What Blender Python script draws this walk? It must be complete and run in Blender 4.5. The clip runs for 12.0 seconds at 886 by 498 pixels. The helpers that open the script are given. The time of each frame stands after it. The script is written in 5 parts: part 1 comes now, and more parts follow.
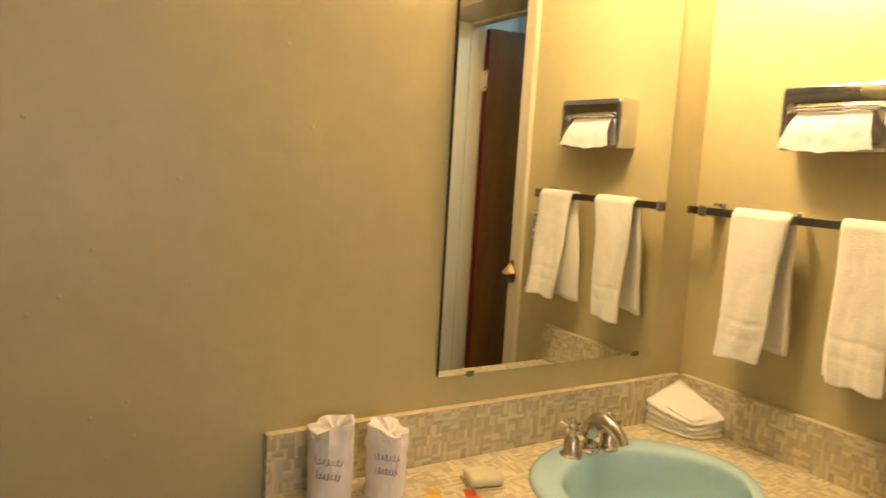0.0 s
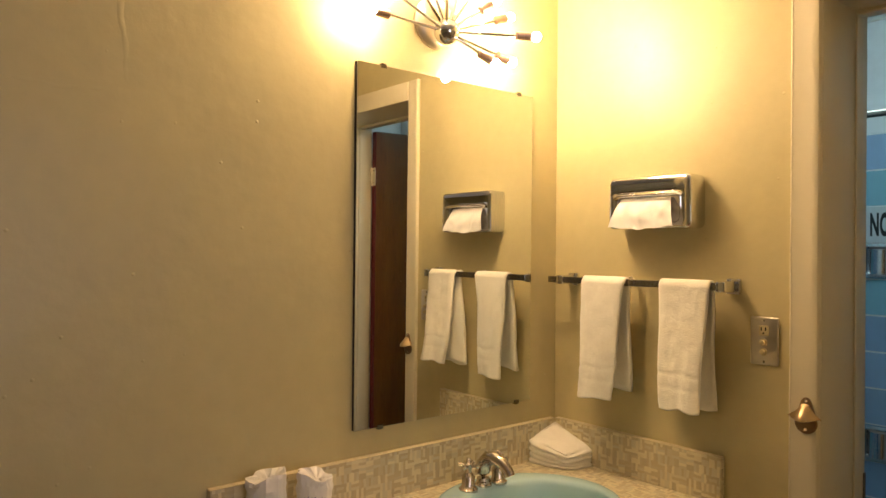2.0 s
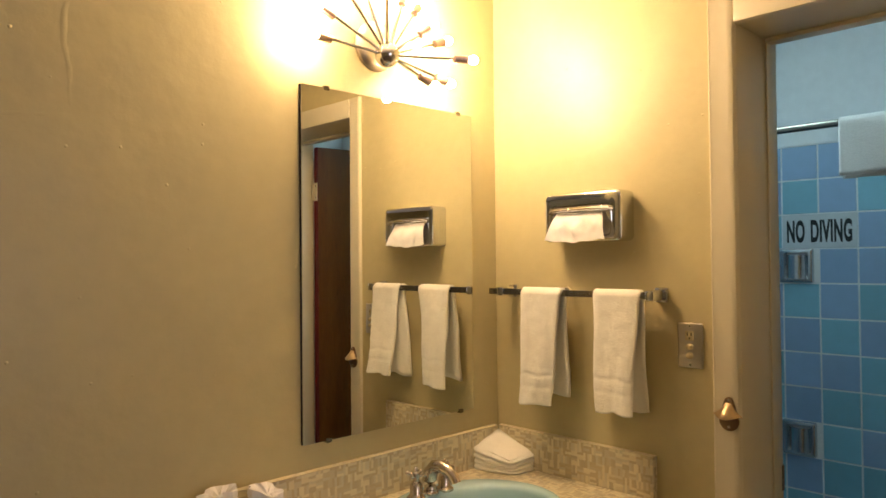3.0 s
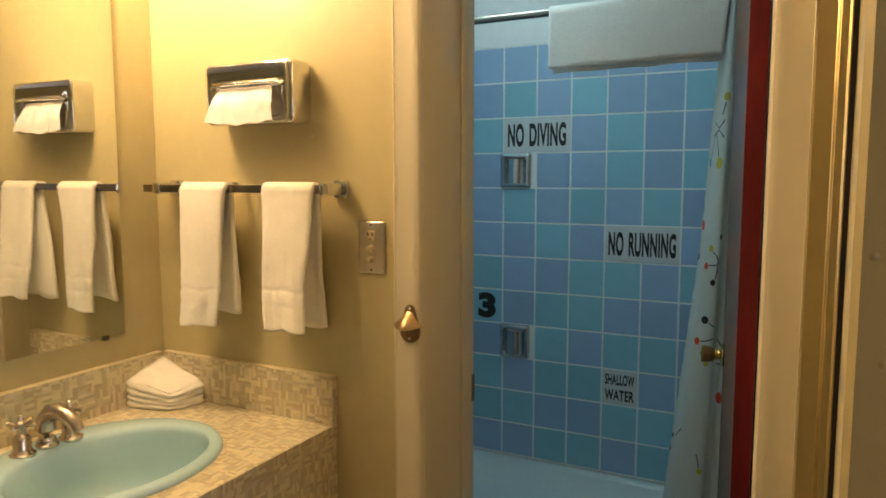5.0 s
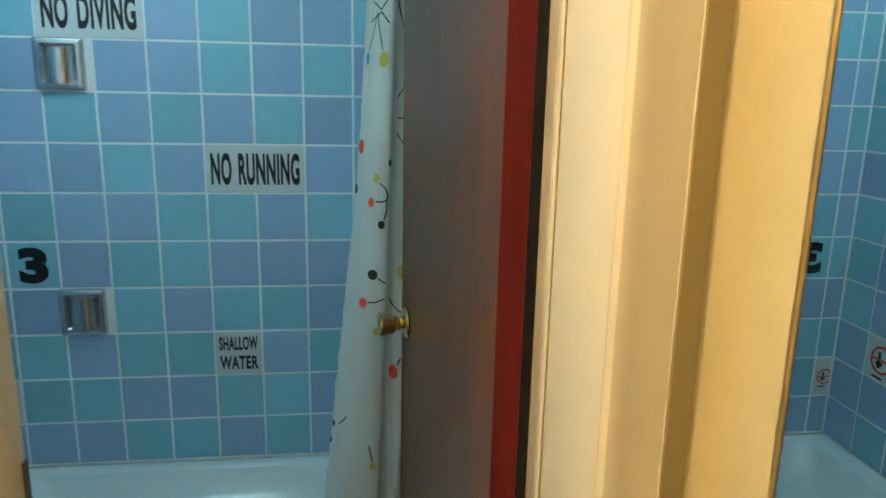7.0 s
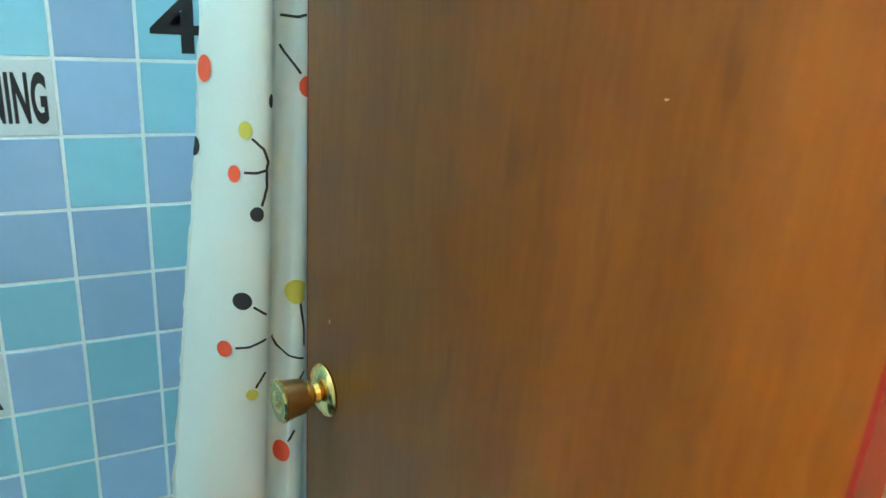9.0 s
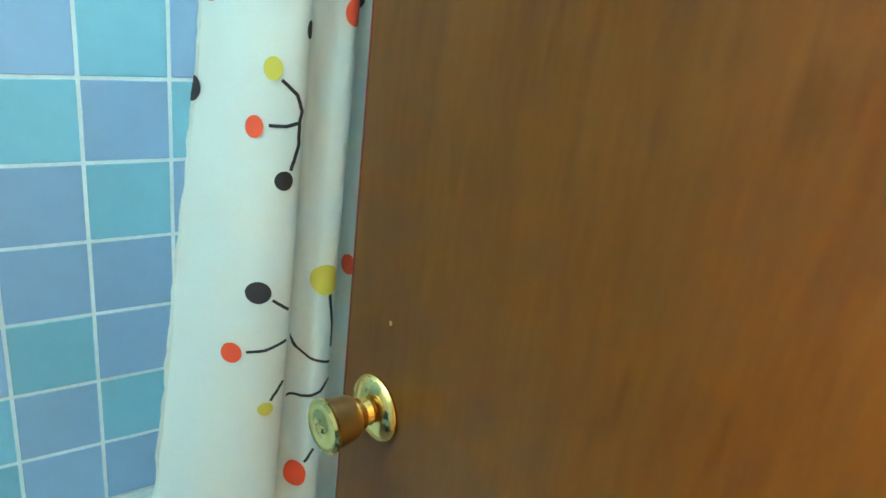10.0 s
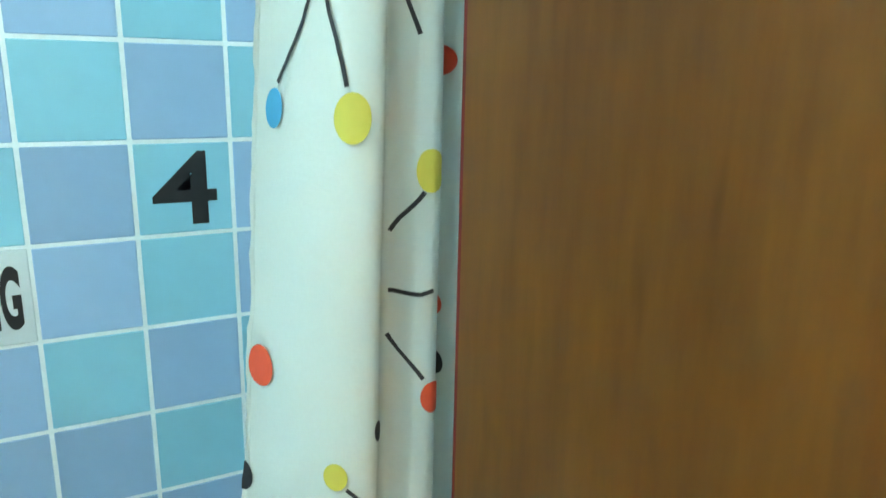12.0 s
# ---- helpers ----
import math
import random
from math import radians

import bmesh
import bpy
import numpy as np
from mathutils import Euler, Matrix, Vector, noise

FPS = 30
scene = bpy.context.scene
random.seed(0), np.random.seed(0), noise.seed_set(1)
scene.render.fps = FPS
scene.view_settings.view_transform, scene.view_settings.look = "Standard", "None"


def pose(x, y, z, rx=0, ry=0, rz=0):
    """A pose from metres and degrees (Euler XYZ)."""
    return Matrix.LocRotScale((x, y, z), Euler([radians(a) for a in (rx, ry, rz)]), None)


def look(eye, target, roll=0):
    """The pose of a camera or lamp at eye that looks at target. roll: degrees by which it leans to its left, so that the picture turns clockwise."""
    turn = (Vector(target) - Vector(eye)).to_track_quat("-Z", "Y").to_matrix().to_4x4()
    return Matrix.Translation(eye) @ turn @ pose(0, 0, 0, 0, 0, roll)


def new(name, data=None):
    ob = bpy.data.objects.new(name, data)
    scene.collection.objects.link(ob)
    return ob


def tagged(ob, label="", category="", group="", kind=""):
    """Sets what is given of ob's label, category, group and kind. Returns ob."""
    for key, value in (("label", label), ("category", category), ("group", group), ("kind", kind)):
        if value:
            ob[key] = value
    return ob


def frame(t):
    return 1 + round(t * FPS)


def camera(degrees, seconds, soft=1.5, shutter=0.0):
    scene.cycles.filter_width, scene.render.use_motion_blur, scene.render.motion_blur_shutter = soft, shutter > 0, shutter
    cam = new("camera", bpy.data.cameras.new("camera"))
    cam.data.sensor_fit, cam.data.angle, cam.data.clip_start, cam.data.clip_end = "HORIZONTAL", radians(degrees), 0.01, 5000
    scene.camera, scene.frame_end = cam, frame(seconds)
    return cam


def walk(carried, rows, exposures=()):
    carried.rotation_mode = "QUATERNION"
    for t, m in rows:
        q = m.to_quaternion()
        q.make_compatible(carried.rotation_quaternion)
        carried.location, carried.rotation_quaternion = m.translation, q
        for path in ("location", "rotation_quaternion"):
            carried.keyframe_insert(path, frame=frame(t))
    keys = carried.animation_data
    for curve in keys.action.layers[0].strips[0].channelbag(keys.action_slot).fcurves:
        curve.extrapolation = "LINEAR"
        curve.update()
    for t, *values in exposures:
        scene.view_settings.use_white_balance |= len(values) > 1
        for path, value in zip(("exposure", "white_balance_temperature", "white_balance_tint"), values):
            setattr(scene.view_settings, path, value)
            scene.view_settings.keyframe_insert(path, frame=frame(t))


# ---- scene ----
cam = camera(64.1, 12.0, 1.5, 0.2)
PATH = [
    (0, (0.056, 0.064, 1.481), (1.075, 1.768, 1.239), 3.3),
    (0.5, (0.045, 0.006, 1.477), (1.299, 1.56, 1.356), 1.5),
    (1, (0.03, -0.107, 1.49), (1.192, 1.52, 1.429), 0.6),
    (1.5, (-0.045, -0.156, 1.485), (1.21, 1.401, 1.469), 1.0),
    (2, (-0.14, -0.182, 1.482), (1.134, 1.36, 1.489), 0.5),
    (2.5, (-0.186, -0.204, 1.49), (1.136, 1.297, 1.495), 0.1),
    (2.7, (-0.19, -0.212, 1.497), (1.159, 1.265, 1.512), -0.2),
    (4.3, (-0.002, -0.257, 1.467), (1.644, 0.879, 1.458), -1.6),
    (4.5, (0.06, -0.248, 1.455), (1.738, 0.838, 1.388), -1.4),
    (5, (0.22, -0.209, 1.43), (1.991, 0.698, 1.227), -0.1),
    (5.5, (0.347, -0.124, 1.417), (2.199, 0.576, 1.134), 1.1),
    (6, (0.478, -0.011, 1.435), (2.418, 0.347, 1.11), 1.1),
    (6.5, (0.669, 0.041, 1.418), (2.629, 0.051, 1.019), 1.1),
    (7, (0.886, 0.081, 1.415), (2.819, -0.169, 0.969), 1.2),
    (7.5, (1.108, 0.149, 1.406), (2.982, -0.333, 0.9), 1.6),
    (7.7, (1.179, 0.181, 1.406), (3.018, -0.4, 0.873), 1.7),
    (9.5, (1.694, 0.221, 1.343), (3.287, -0.772, 0.654), 5.6),
    (10, (1.804, 0.261, 1.314), (3.313, -0.834, 0.592), 7.1),
    (10.5, (1.925, 0.252, 1.299), (3.49, -0.714, 0.514), 6.7),
    (11, (1.979, 0.207, 1.368), (3.589, -0.69, 0.592), 4.3),
    (11.5, (1.984, 0.18, 1.447), (3.65, -0.715, 0.797), 1.1),
    (12, (1.98, 0.178, 1.497), (3.685, -0.749, 1.012), 1.2),
]
EXPOSURES = [(0.0, -0.06, 6950, 16), (0.5, -0.33, 7050, 17), (1.5, -0.48, 6800, 19), (2.5, -0.51, 6400, 21), (4.5, -0.34, 6550, 21), (5.0, -0.15, 6750, 19), (5.5, 0.10, 6700, 15),
             (6.0, 0.46, 6700, 14), (7.0, 0.68, 6200, 13), (7.5, 0.67, 5900, 17), (9.5, 2.16, 6800, 11), (10.0, 2.13, 6800, 12), (10.5, 2.09, 6680, 12), (11.5, 1.98, 6850, 13), (12.0, 1.95, 6900, 13)]
walk(cam, [(t, look(eye, target, roll)) for t, eye, target, roll in PATH], EXPOSURES)
WINDOW_POWER, BULB_GLOW, BATH_GLOW, LIGHT_X, LIGHT_Y = 25.0, 850.0, 15.6, 2.28, 0.84
# ---- light ----
world = bpy.data.worlds.new("sky")
scene.world = world
world.use_nodes = True
sky = world.node_tree.nodes.new("ShaderNodeTexSky")
sky.sky_type, sky.sun_disc = "NISHITA", False
sky.sun_elevation, sky.sun_rotation = radians(40), radians(90)
world.node_tree.links.new(sky.outputs["Color"], world.node_tree.nodes["Background"].inputs["Color"])
world.node_tree.nodes["Background"].inputs["Strength"].default_value = 0.1
sun = new("sun", bpy.data.lights.new("sun", "SUN"))
sun.data.energy, sun.data.angle, sun.data.color = 2.0, radians(0.5), (1.0, 0.95, 0.88)
sun.matrix_basis = look((6, 0, 6), (0, 0, 0))

# plan, metres
WALL_A, WALL_B, CASING = 1.25, 1.486, 1.472
OPEN_L, OPEN_R, HEAD = 0.482, -0.149, 2.055
JAMB_BACK = 1.735
WALL_C, CORNER_C = -0.244, 0.86
TILE_X, TILE_Y0, TILE_Z0, PITCH = 3.20, 1.01, 1.69, 0.155
CEIL = 2.48
BATH_S = -0.240
COUNTER = 0.878
TUB_RIM = 0.138

window_light = new("window_daylight", bpy.data.lights.new("window_daylight", "AREA"))
window_light.data.shape, window_light.data.size, window_light.data.size_y = "RECTANGLE", 1.7, 1.2
window_light.data.energy, window_light.data.color = WINDOW_POWER, (0.88, 0.89, 0.95)
window_light.matrix_basis = look((0.20, -3.02, 1.5), (0.20, 0, 1.4))


# ---- materials ----
def nodes_of(name):
    m = bpy.data.materials.new(name)
    m.use_nodes = True
    return m, m.node_tree.nodes, m.node_tree.links, m.node_tree.nodes["Principled BSDF"]


def rgba(c):
    return (c[0], c[1], c[2], 1.0)


def surface(name, color, rough=0.5, metal=0.0, vary=0.12, grain=60.0, patch=3.0, bump=0.1, bump_scale=None, coat=0.0,
            stretch=(1, 1, 1), piece=0.0, sheen=0.0):
    """A painted, glazed, cloth or metal surface: colour drifts at two scales, fine relief, uneven gloss."""
    m, N, L, bsdf = nodes_of(name)
    co = N.new("ShaderNodeTexCoord")
    mp = N.new("ShaderNodeMapping")
    mp.inputs["Scale"].default_value = stretch
    L.new(co.outputs["Object"], mp.inputs["Vector"])
    fine, broad = N.new("ShaderNodeTexNoise"), N.new("ShaderNodeTexNoise")
    for n, s in ((fine, grain), (broad, patch)):
        n.inputs["Scale"].default_value = s
        n.inputs["Detail"].default_value = 4
        L.new(mp.outputs["Vector"], n.inputs["Vector"])
    add = N.new("ShaderNodeMath")
    add.operation = "ADD"
    L.new(fine.outputs["Fac"], add.inputs[0])
    L.new(broad.outputs["Fac"], add.inputs[1])
    ramp = N.new("ShaderNodeMapRange")
    ramp.inputs["From Min"].default_value, ramp.inputs["From Max"].default_value = 0.6, 1.4
    ramp.inputs["To Min"].default_value, ramp.inputs["To Max"].default_value = 1 - vary, 1 + vary
    L.new(add.outputs[0], ramp.inputs["Value"])
    tint = N.new("ShaderNodeHueSaturation")
    tint.inputs["Color"].default_value = rgba(color)
    L.new(ramp.outputs[0], tint.inputs["Value"])
    if piece:
        info = N.new("ShaderNodeObjectInfo")
        pr = N.new("ShaderNodeMapRange")
        pr.inputs["To Min"].default_value, pr.inputs["To Max"].default_value = 1 - piece, 1 + piece
        L.new(info.outputs["Random"], pr.inputs["Value"])
        mul = N.new("ShaderNodeMath")
        mul.operation = "MULTIPLY"
        L.new(ramp.outputs[0], mul.inputs[0])
        L.new(pr.outputs[0], mul.inputs[1])
        L.new(mul.outputs[0], tint.inputs["Value"])
    L.new(tint.outputs["Color"], bsdf.inputs["Base Color"])
    rr = N.new("ShaderNodeMapRange")
    rr.inputs["To Min"].default_value, rr.inputs["To Max"].default_value = max(0.02, rough * 0.75), min(1, rough * 1.25)
    L.new(broad.outputs["Fac"], rr.inputs["Value"])
    L.new(rr.outputs[0], bsdf.inputs["Roughness"])
    bsdf.inputs["Metallic"].default_value = metal
    bsdf.inputs["Coat Weight"].default_value = coat
    bsdf.inputs["Sheen Weight"].default_value = sheen
    if bump:
        b = N.new("ShaderNodeBump")
        b.inputs["Strength"].default_value, b.inputs["Distance"].default_value = bump, 0.002
        src = fine
        if bump_scale:
            src = N.new("ShaderNodeTexNoise")
            src.inputs["Scale"].default_value, src.inputs["Detail"].default_value = bump_scale, 3
            L.new(mp.outputs["Vector"], src.inputs["Vector"])
        L.new(src.outputs["Fac"], b.inputs["Height"])
        L.new(b.outputs["Normal"], bsdf.inputs["Normal"])
    return m


def wall_paint(name, color, rough=0.42):
    """Rolled eggshell paint over uneven plaster: orange peel, drips and a few grains stuck in the paint."""
    m = surface(name, color, rough, vary=0.05, grain=25, patch=1.7, bump=0)
    N, L = m.node_tree.nodes, m.node_tree.links
    bsdf = N["Principled BSDF"]
    co = N.new("ShaderNodeTexCoord")
    peel, swell, grit = N.new("ShaderNodeTexNoise"), N.new("ShaderNodeTexNoise"), N.new("ShaderNodeTexVoronoi")
    peel.inputs["Scale"].default_value, peel.inputs["Detail"].default_value = 120, 3
    swell.inputs["Scale"].default_value, swell.inputs["Detail"].default_value = 7, 3
    grit.inputs["Scale"].default_value = 15
    for n in (peel, swell, grit):
        L.new(co.outputs["Object"], n.inputs["Vector"])
    dots = N.new("ShaderNodeMapRange")
    dots.inputs["From Min"].default_value, dots.inputs["From Max"].default_value = 0.0, 0.06
    dots.inputs["To Min"].default_value, dots.inputs["To Max"].default_value = 1.0, 0.0
    L.new(grit.outputs["Distance"], dots.inputs["Value"])
    b1, b2, b3 = N.new("ShaderNodeBump"), N.new("ShaderNodeBump"), N.new("ShaderNodeBump")
    for b, src, s, d in ((b1, peel.outputs["Fac"], 0.25, 0.001), (b2, swell.outputs["Fac"], 0.42, 0.012), (b3, dots.outputs[0], 0.6, 0.003)):
        b.inputs["Strength"].default_value, b.inputs["Distance"].default_value = s, d
        L.new(src, b.inputs["Height"])
    L.new(b1.outputs["Normal"], b2.inputs["Normal"])
    L.new(b2.outputs["Normal"], b3.inputs["Normal"])
    L.new(b3.outputs["Normal"], bsdf.inputs["Normal"])
    return m


def wood(name, dark, light, rough=0.35, along="Z"):
    """Stained plywood veneer: long grain, pores, broad figure."""
    m, N, L, bsdf = nodes_of(name)
    co, mp = N.new("ShaderNodeTexCoord"), N.new("ShaderNodeMapping")
    mp.inputs["Scale"].default_value = (1, 1, 0.14) if along == "Z" else (0.07, 1, 1)
    L.new(co.outputs["Object"], mp.inputs["Vector"])
    pores, figure = N.new("ShaderNodeTexNoise"), N.new("ShaderNodeTexNoise")
    pores.inputs["Scale"].default_value, pores.inputs["Detail"].default_value = 130, 6
    figure.inputs["Scale"].default_value, figure.inputs["Detail"].default_value = 14, 6
    figure.inputs["Distortion"].default_value = 0.6
    for n in (pores, figure):
        L.new(mp.outputs["Vector"], n.inputs["Vector"])
    mix = N.new("ShaderNodeMath")
    mix.operation = "MULTIPLY_ADD"
    mix.inputs[1].default_value = 0.45
    L.new(pores.outputs["Fac"], mix.inputs[0])
    L.new(figure.outputs["Fac"], mix.inputs[2])
    ramp = N.new("ShaderNodeValToRGB")
    ramp.color_ramp.elements[0].position, ramp.color_ramp.elements[0].color = 0.48, rgba(dark)
    ramp.color_ramp.elements[1].position, ramp.color_ramp.elements[1].color = 0.95, rgba(light)
    L.new(mix.outputs[0], ramp.inputs["Fac"])
    fleck = N.new("ShaderNodeTexNoise")
    fleck.inputs["Scale"].default_value, fleck.inputs["Detail"].default_value = 48, 2
    fmap = N.new("ShaderNodeMapping")
    fmap.inputs["Scale"].default_value = (1, 1, 0.22) if along == "Z" else (0.22, 1, 1)
    L.new(co.outputs["Object"], fmap.inputs["Vector"])
    L.new(fmap.outputs["Vector"], fleck.inputs["Vector"])
    fr = N.new("ShaderNodeMapRange")
    fr.inputs["From Min"].default_value, fr.inputs["From Max"].default_value = 0.60, 0.74
    fr.inputs["To Min"].default_value, fr.inputs["To Max"].default_value = 1.0, 0.80
    L.new(fleck.outputs["Fac"], fr.inputs["Value"])
    hue = N.new("ShaderNodeHueSaturation")
    L.new(ramp.outputs["Color"], hue.inputs["Color"])
    L.new(fr.outputs[0], hue.inputs["Value"])
    L.new(hue.outputs["Color"], bsdf.inputs["Base Color"])
    bsdf.inputs["Roughness"].default_value = rough
    bsdf.inputs["Specular IOR Level"].default_value = 0.22
    b = N.new("ShaderNodeBump")
    b.inputs["Strength"].default_value, b.inputs["Distance"].default_value = 0.15, 0.001
    L.new(pores.outputs["Fac"], b.inputs["Height"])
    L.new(b.outputs["Normal"], bsdf.inputs["Normal"])
    return m


def woven_laminate(name):
    """Printed laminate: short strokes in cream, tan and grey that turn this way and that, square by square."""
    m, N, L, bsdf = nodes_of(name)
    uv = N.new("ShaderNodeTexCoord")
    warp = N.new("ShaderNodeTexNoise")
    warp.inputs["Scale"].default_value = 60
    L.new(uv.outputs["UV"], warp.inputs["Vector"])
    wob = N.new("ShaderNodeVectorMath")
    wob.operation = "MULTIPLY_ADD"
    wob.inputs[1].default_value = (0.006, 0.006, 0)
    L.new(warp.outputs["Color"], wob.inputs[0])
    L.new(uv.outputs["UV"], wob.inputs[2])
    sc = N.new("ShaderNodeVectorMath")
    sc.operation = "SCALE"
    sc.inputs["Scale"].default_value = 1 / 0.0205
    L.new(wob.outputs[0], sc.inputs[0])
    cell, frac = N.new("ShaderNodeVectorMath"), N.new("ShaderNodeVectorMath")
    cell.operation, frac.operation = "FLOOR", "FRACTION"
    L.new(sc.outputs[0], cell.inputs[0])
    L.new(sc.outputs[0], frac.inputs[0])
    turn = N.new("ShaderNodeTexWhiteNoise")
    L.new(cell.outputs[0], turn.inputs["Vector"])
    pick = N.new("ShaderNodeMath")
    pick.operation = "GREATER_THAN"
    pick.inputs[1].default_value = 0.5
    L.new(turn.outputs["Value"], pick.inputs[0])
    sep = N.new("ShaderNodeSeparateXYZ")
    L.new(frac.outputs[0], sep.inputs[0])
    side = N.new("ShaderNodeMix")
    L.new(pick.outputs[0], side.inputs["Factor"])
    L.new(sep.outputs["X"], side.inputs["A"])
    L.new(sep.outputs["Y"], side.inputs["B"])
    three = N.new("ShaderNodeMath")
    three.operation = "MULTIPLY"
    three.inputs[1].default_value = 3
    L.new(side.outputs["Result"], three.inputs[0])
    idx = N.new("ShaderNodeMath")
    idx.operation = "FLOOR"
    L.new(three.outputs[0], idx.inputs[0])
    tone = N.new("ShaderNodeTexWhiteNoise")
    tone.noise_dimensions = "4D"
    L.new(cell.outputs[0], tone.inputs["Vector"])
    L.new(idx.outputs[0], tone.inputs["W"])
    ramp = N.new("ShaderNodeValToRGB")
    e = ramp.color_ramp.elements
    e[0].position, e[0].color = 0.0, (0.45, 0.39, 0.26, 1)
    e[1].position, e[1].color = 1.0, (0.70, 0.64, 0.44, 1)
    for p, c in ((0.25, (0.52, 0.43, 0.255, 1)), (0.5, (0.56, 0.52, 0.38, 1)), (0.72, (0.66, 0.58, 0.38, 1))):
        n = e.new(p)
        n.color = c
    L.new(tone.outputs["Value"], ramp.inputs["Fac"])
    L.new(ramp.outputs["Color"], bsdf.inputs["Base Color"])
    bsdf.inputs["Roughness"].default_value = 0.38
    return m


def glowing(name, color, strength):
    m, N, L, bsdf = nodes_of(name)
    bsdf.inputs["Base Color"].default_value = rgba((0.9, 0.9, 0.9))
    bsdf.inputs["Emission Color"].default_value = rgba(color)
    bsdf.inputs["Emission Strength"].default_value = strength
    return m


BEIGE = wall_paint("beige_paint", (0.53, 0.457, 0.243), 0.38)
CREAM = surface("cream_gloss_paint", (0.65, 0.59, 0.425), 0.32, vary=0.02, grain=30, bump=0.10, bump_scale=45)
BATH_WHITE = wall_paint("bathroom_paint", (0.85, 0.88, 0.89), 0.5)
CEILING_WHITE = wall_paint("ceiling_paint", (0.82, 0.80, 0.74), 0.7)
CARPET = surface("carpet", (0.30, 0.22, 0.145), 0.95, vary=0.3, grain=300, bump=0.6)
VINYL = surface("bathroom_floor", (0.10, 0.105, 0.11), 0.4, vary=0.1, grain=40)
MIRROR, _n, _l, _b = nodes_of("mirror_glass")
_b.inputs["Base Color"].default_value, _b.inputs["Metallic"].default_value, _b.inputs["Roughness"].default_value = (0.86, 0.88, 0.86, 1), 1.0, 0.006
CHROME = surface("chrome", (0.72, 0.72, 0.72), 0.07, 1.0, vary=0.05, bump=0.02)
STEEL = surface("dull_steel", (0.28, 0.26, 0.23), 0.24, 1.0, vary=0.1, bump=0.05, stretch=(1, 1, 12))
NICKEL = surface("brushed_nickel", (0.60, 0.53, 0.45), 0.22, 1.0, vary=0.08, bump=0.04)
COPPER = surface("satin_copper", (0.62, 0.44, 0.36), 0.3, 1.0, vary=0.08)
PLATE_METAL = surface("satin_plate", (0.62, 0.58, 0.51), 0.34, 1.0, vary=0.08, bump=0.05)
BRASS = surface("brass", (0.80, 0.60, 0.22), 0.12, 1.0, vary=0.1, bump=0.03)
GOLD = surface("gold_frame", (0.66, 0.50, 0.22), 0.30, 1.0, vary=0.12, bump=0.05)
BRONZE = surface("bronze", (0.55, 0.40, 0.22), 0.33, 1.0, vary=0.18, bump=0.1)
BRONZE_DARK = surface("dark_bronze", (0.26, 0.17, 0.10), 0.42, 1.0, vary=0.2, bump=0.1)
POLISHED = surface("polished_pale_brass", (0.86, 0.76, 0.58), 0.32, 1.0, vary=0.05, bump=0.02)
BLACK = surface("black_ink", (0.012, 0.012, 0.014), 0.5, vary=0.2)
DARK = surface("dark_gap", (0.02, 0.015, 0.012), 0.7)
TERRY = surface("white_terry", (0.90, 0.86, 0.74), 0.95, vary=0.05, grain=300, patch=14, bump=0.6, sheen=0.3)
COTTON = surface("white_cotton", (0.88, 0.87, 0.84), 0.9, vary=0.07, grain=180, patch=8, bump=0.5)
TISSUE = surface("tissue", (0.85, 0.82, 0.78), 0.9, vary=0.03, grain=50, bump=0.3)
PAPER = surface("wrapping_paper", (0.82, 0.79, 0.76), 0.7, vary=0.05, grain=40, bump=0.5)
VIOLET = surface("violet_ink", (0.16, 0.10, 0.30), 0.6)
PORCELAIN = surface("aqua_porcelain", (0.43, 0.63, 0.68), 0.2, vary=0.03, bump=0.0)
TOILET_BLUE = surface("blue_porcelain", (0.08, 0.22, 0.42), 0.12, vary=0.04, bump=0.0, coat=0.4)
TUB_WHITE = surface("tub_enamel", (0.62, 0.76, 0.80), 0.18, vary=0.04, bump=0.03)
LAMINATE = woven_laminate("woven_laminate")
EDGE = surface("laminate_edge", (0.62, 0.53, 0.33), 0.45, vary=0.25, grain=90)
DOOR_WOOD = wood("mahogany_veneer", (0.092, 0.033, 0.0056), (0.150, 0.058, 0.0092), 0.3)
DOOR_RED = wood("red_stained_edge", (0.085, 0.0050, 0.0070), (0.140, 0.0100, 0.0120), 0.55)
TILE_BLUE = surface("blue_glaze", (0.305, 0.465, 0.675), 0.36, vary=0.05, grain=22, patch=5, bump=0.05, piece=0.07)
TILE_TEAL = surface("teal_glaze", (0.245, 0.535, 0.665), 0.36, vary=0.05, grain=22, patch=5, bump=0.05, piece=0.07)
TILE_WHITE = surface("white_glaze", (0.66, 0.71, 0.73), 0.2, vary=0.05, bump=0.04)
GROUT = surface("grout", (0.82, 0.85, 0.86), 0.8, vary=0.08, grain=90, bump=0.3)
CAULK = surface("caulk", (0.60, 0.64, 0.63), 0.6, vary=0.12)
CURTAIN_WHITE = surface("curtain_cloth", (0.66, 0.715, 0.69), 0.8, vary=0.03, grain=300, patch=6, bump=0.15)
_n, _l = CURTAIN_WHITE.node_tree.nodes, CURTAIN_WHITE.node_tree.links
through_cloth, cloth_mix = _n.new("ShaderNodeBsdfTranslucent"), _n.new("ShaderNodeMixShader")
through_cloth.inputs["Color"].default_value = (0.66, 0.72, 0.66, 1)
cloth_mix.inputs["Fac"].default_value = 0.25
_l.new(_n["Principled BSDF"].outputs["BSDF"], cloth_mix.inputs[1])
_l.new(through_cloth.outputs["BSDF"], cloth_mix.inputs[2])
_l.new(cloth_mix.outputs["Shader"], _n["Material Output"].inputs["Surface"])
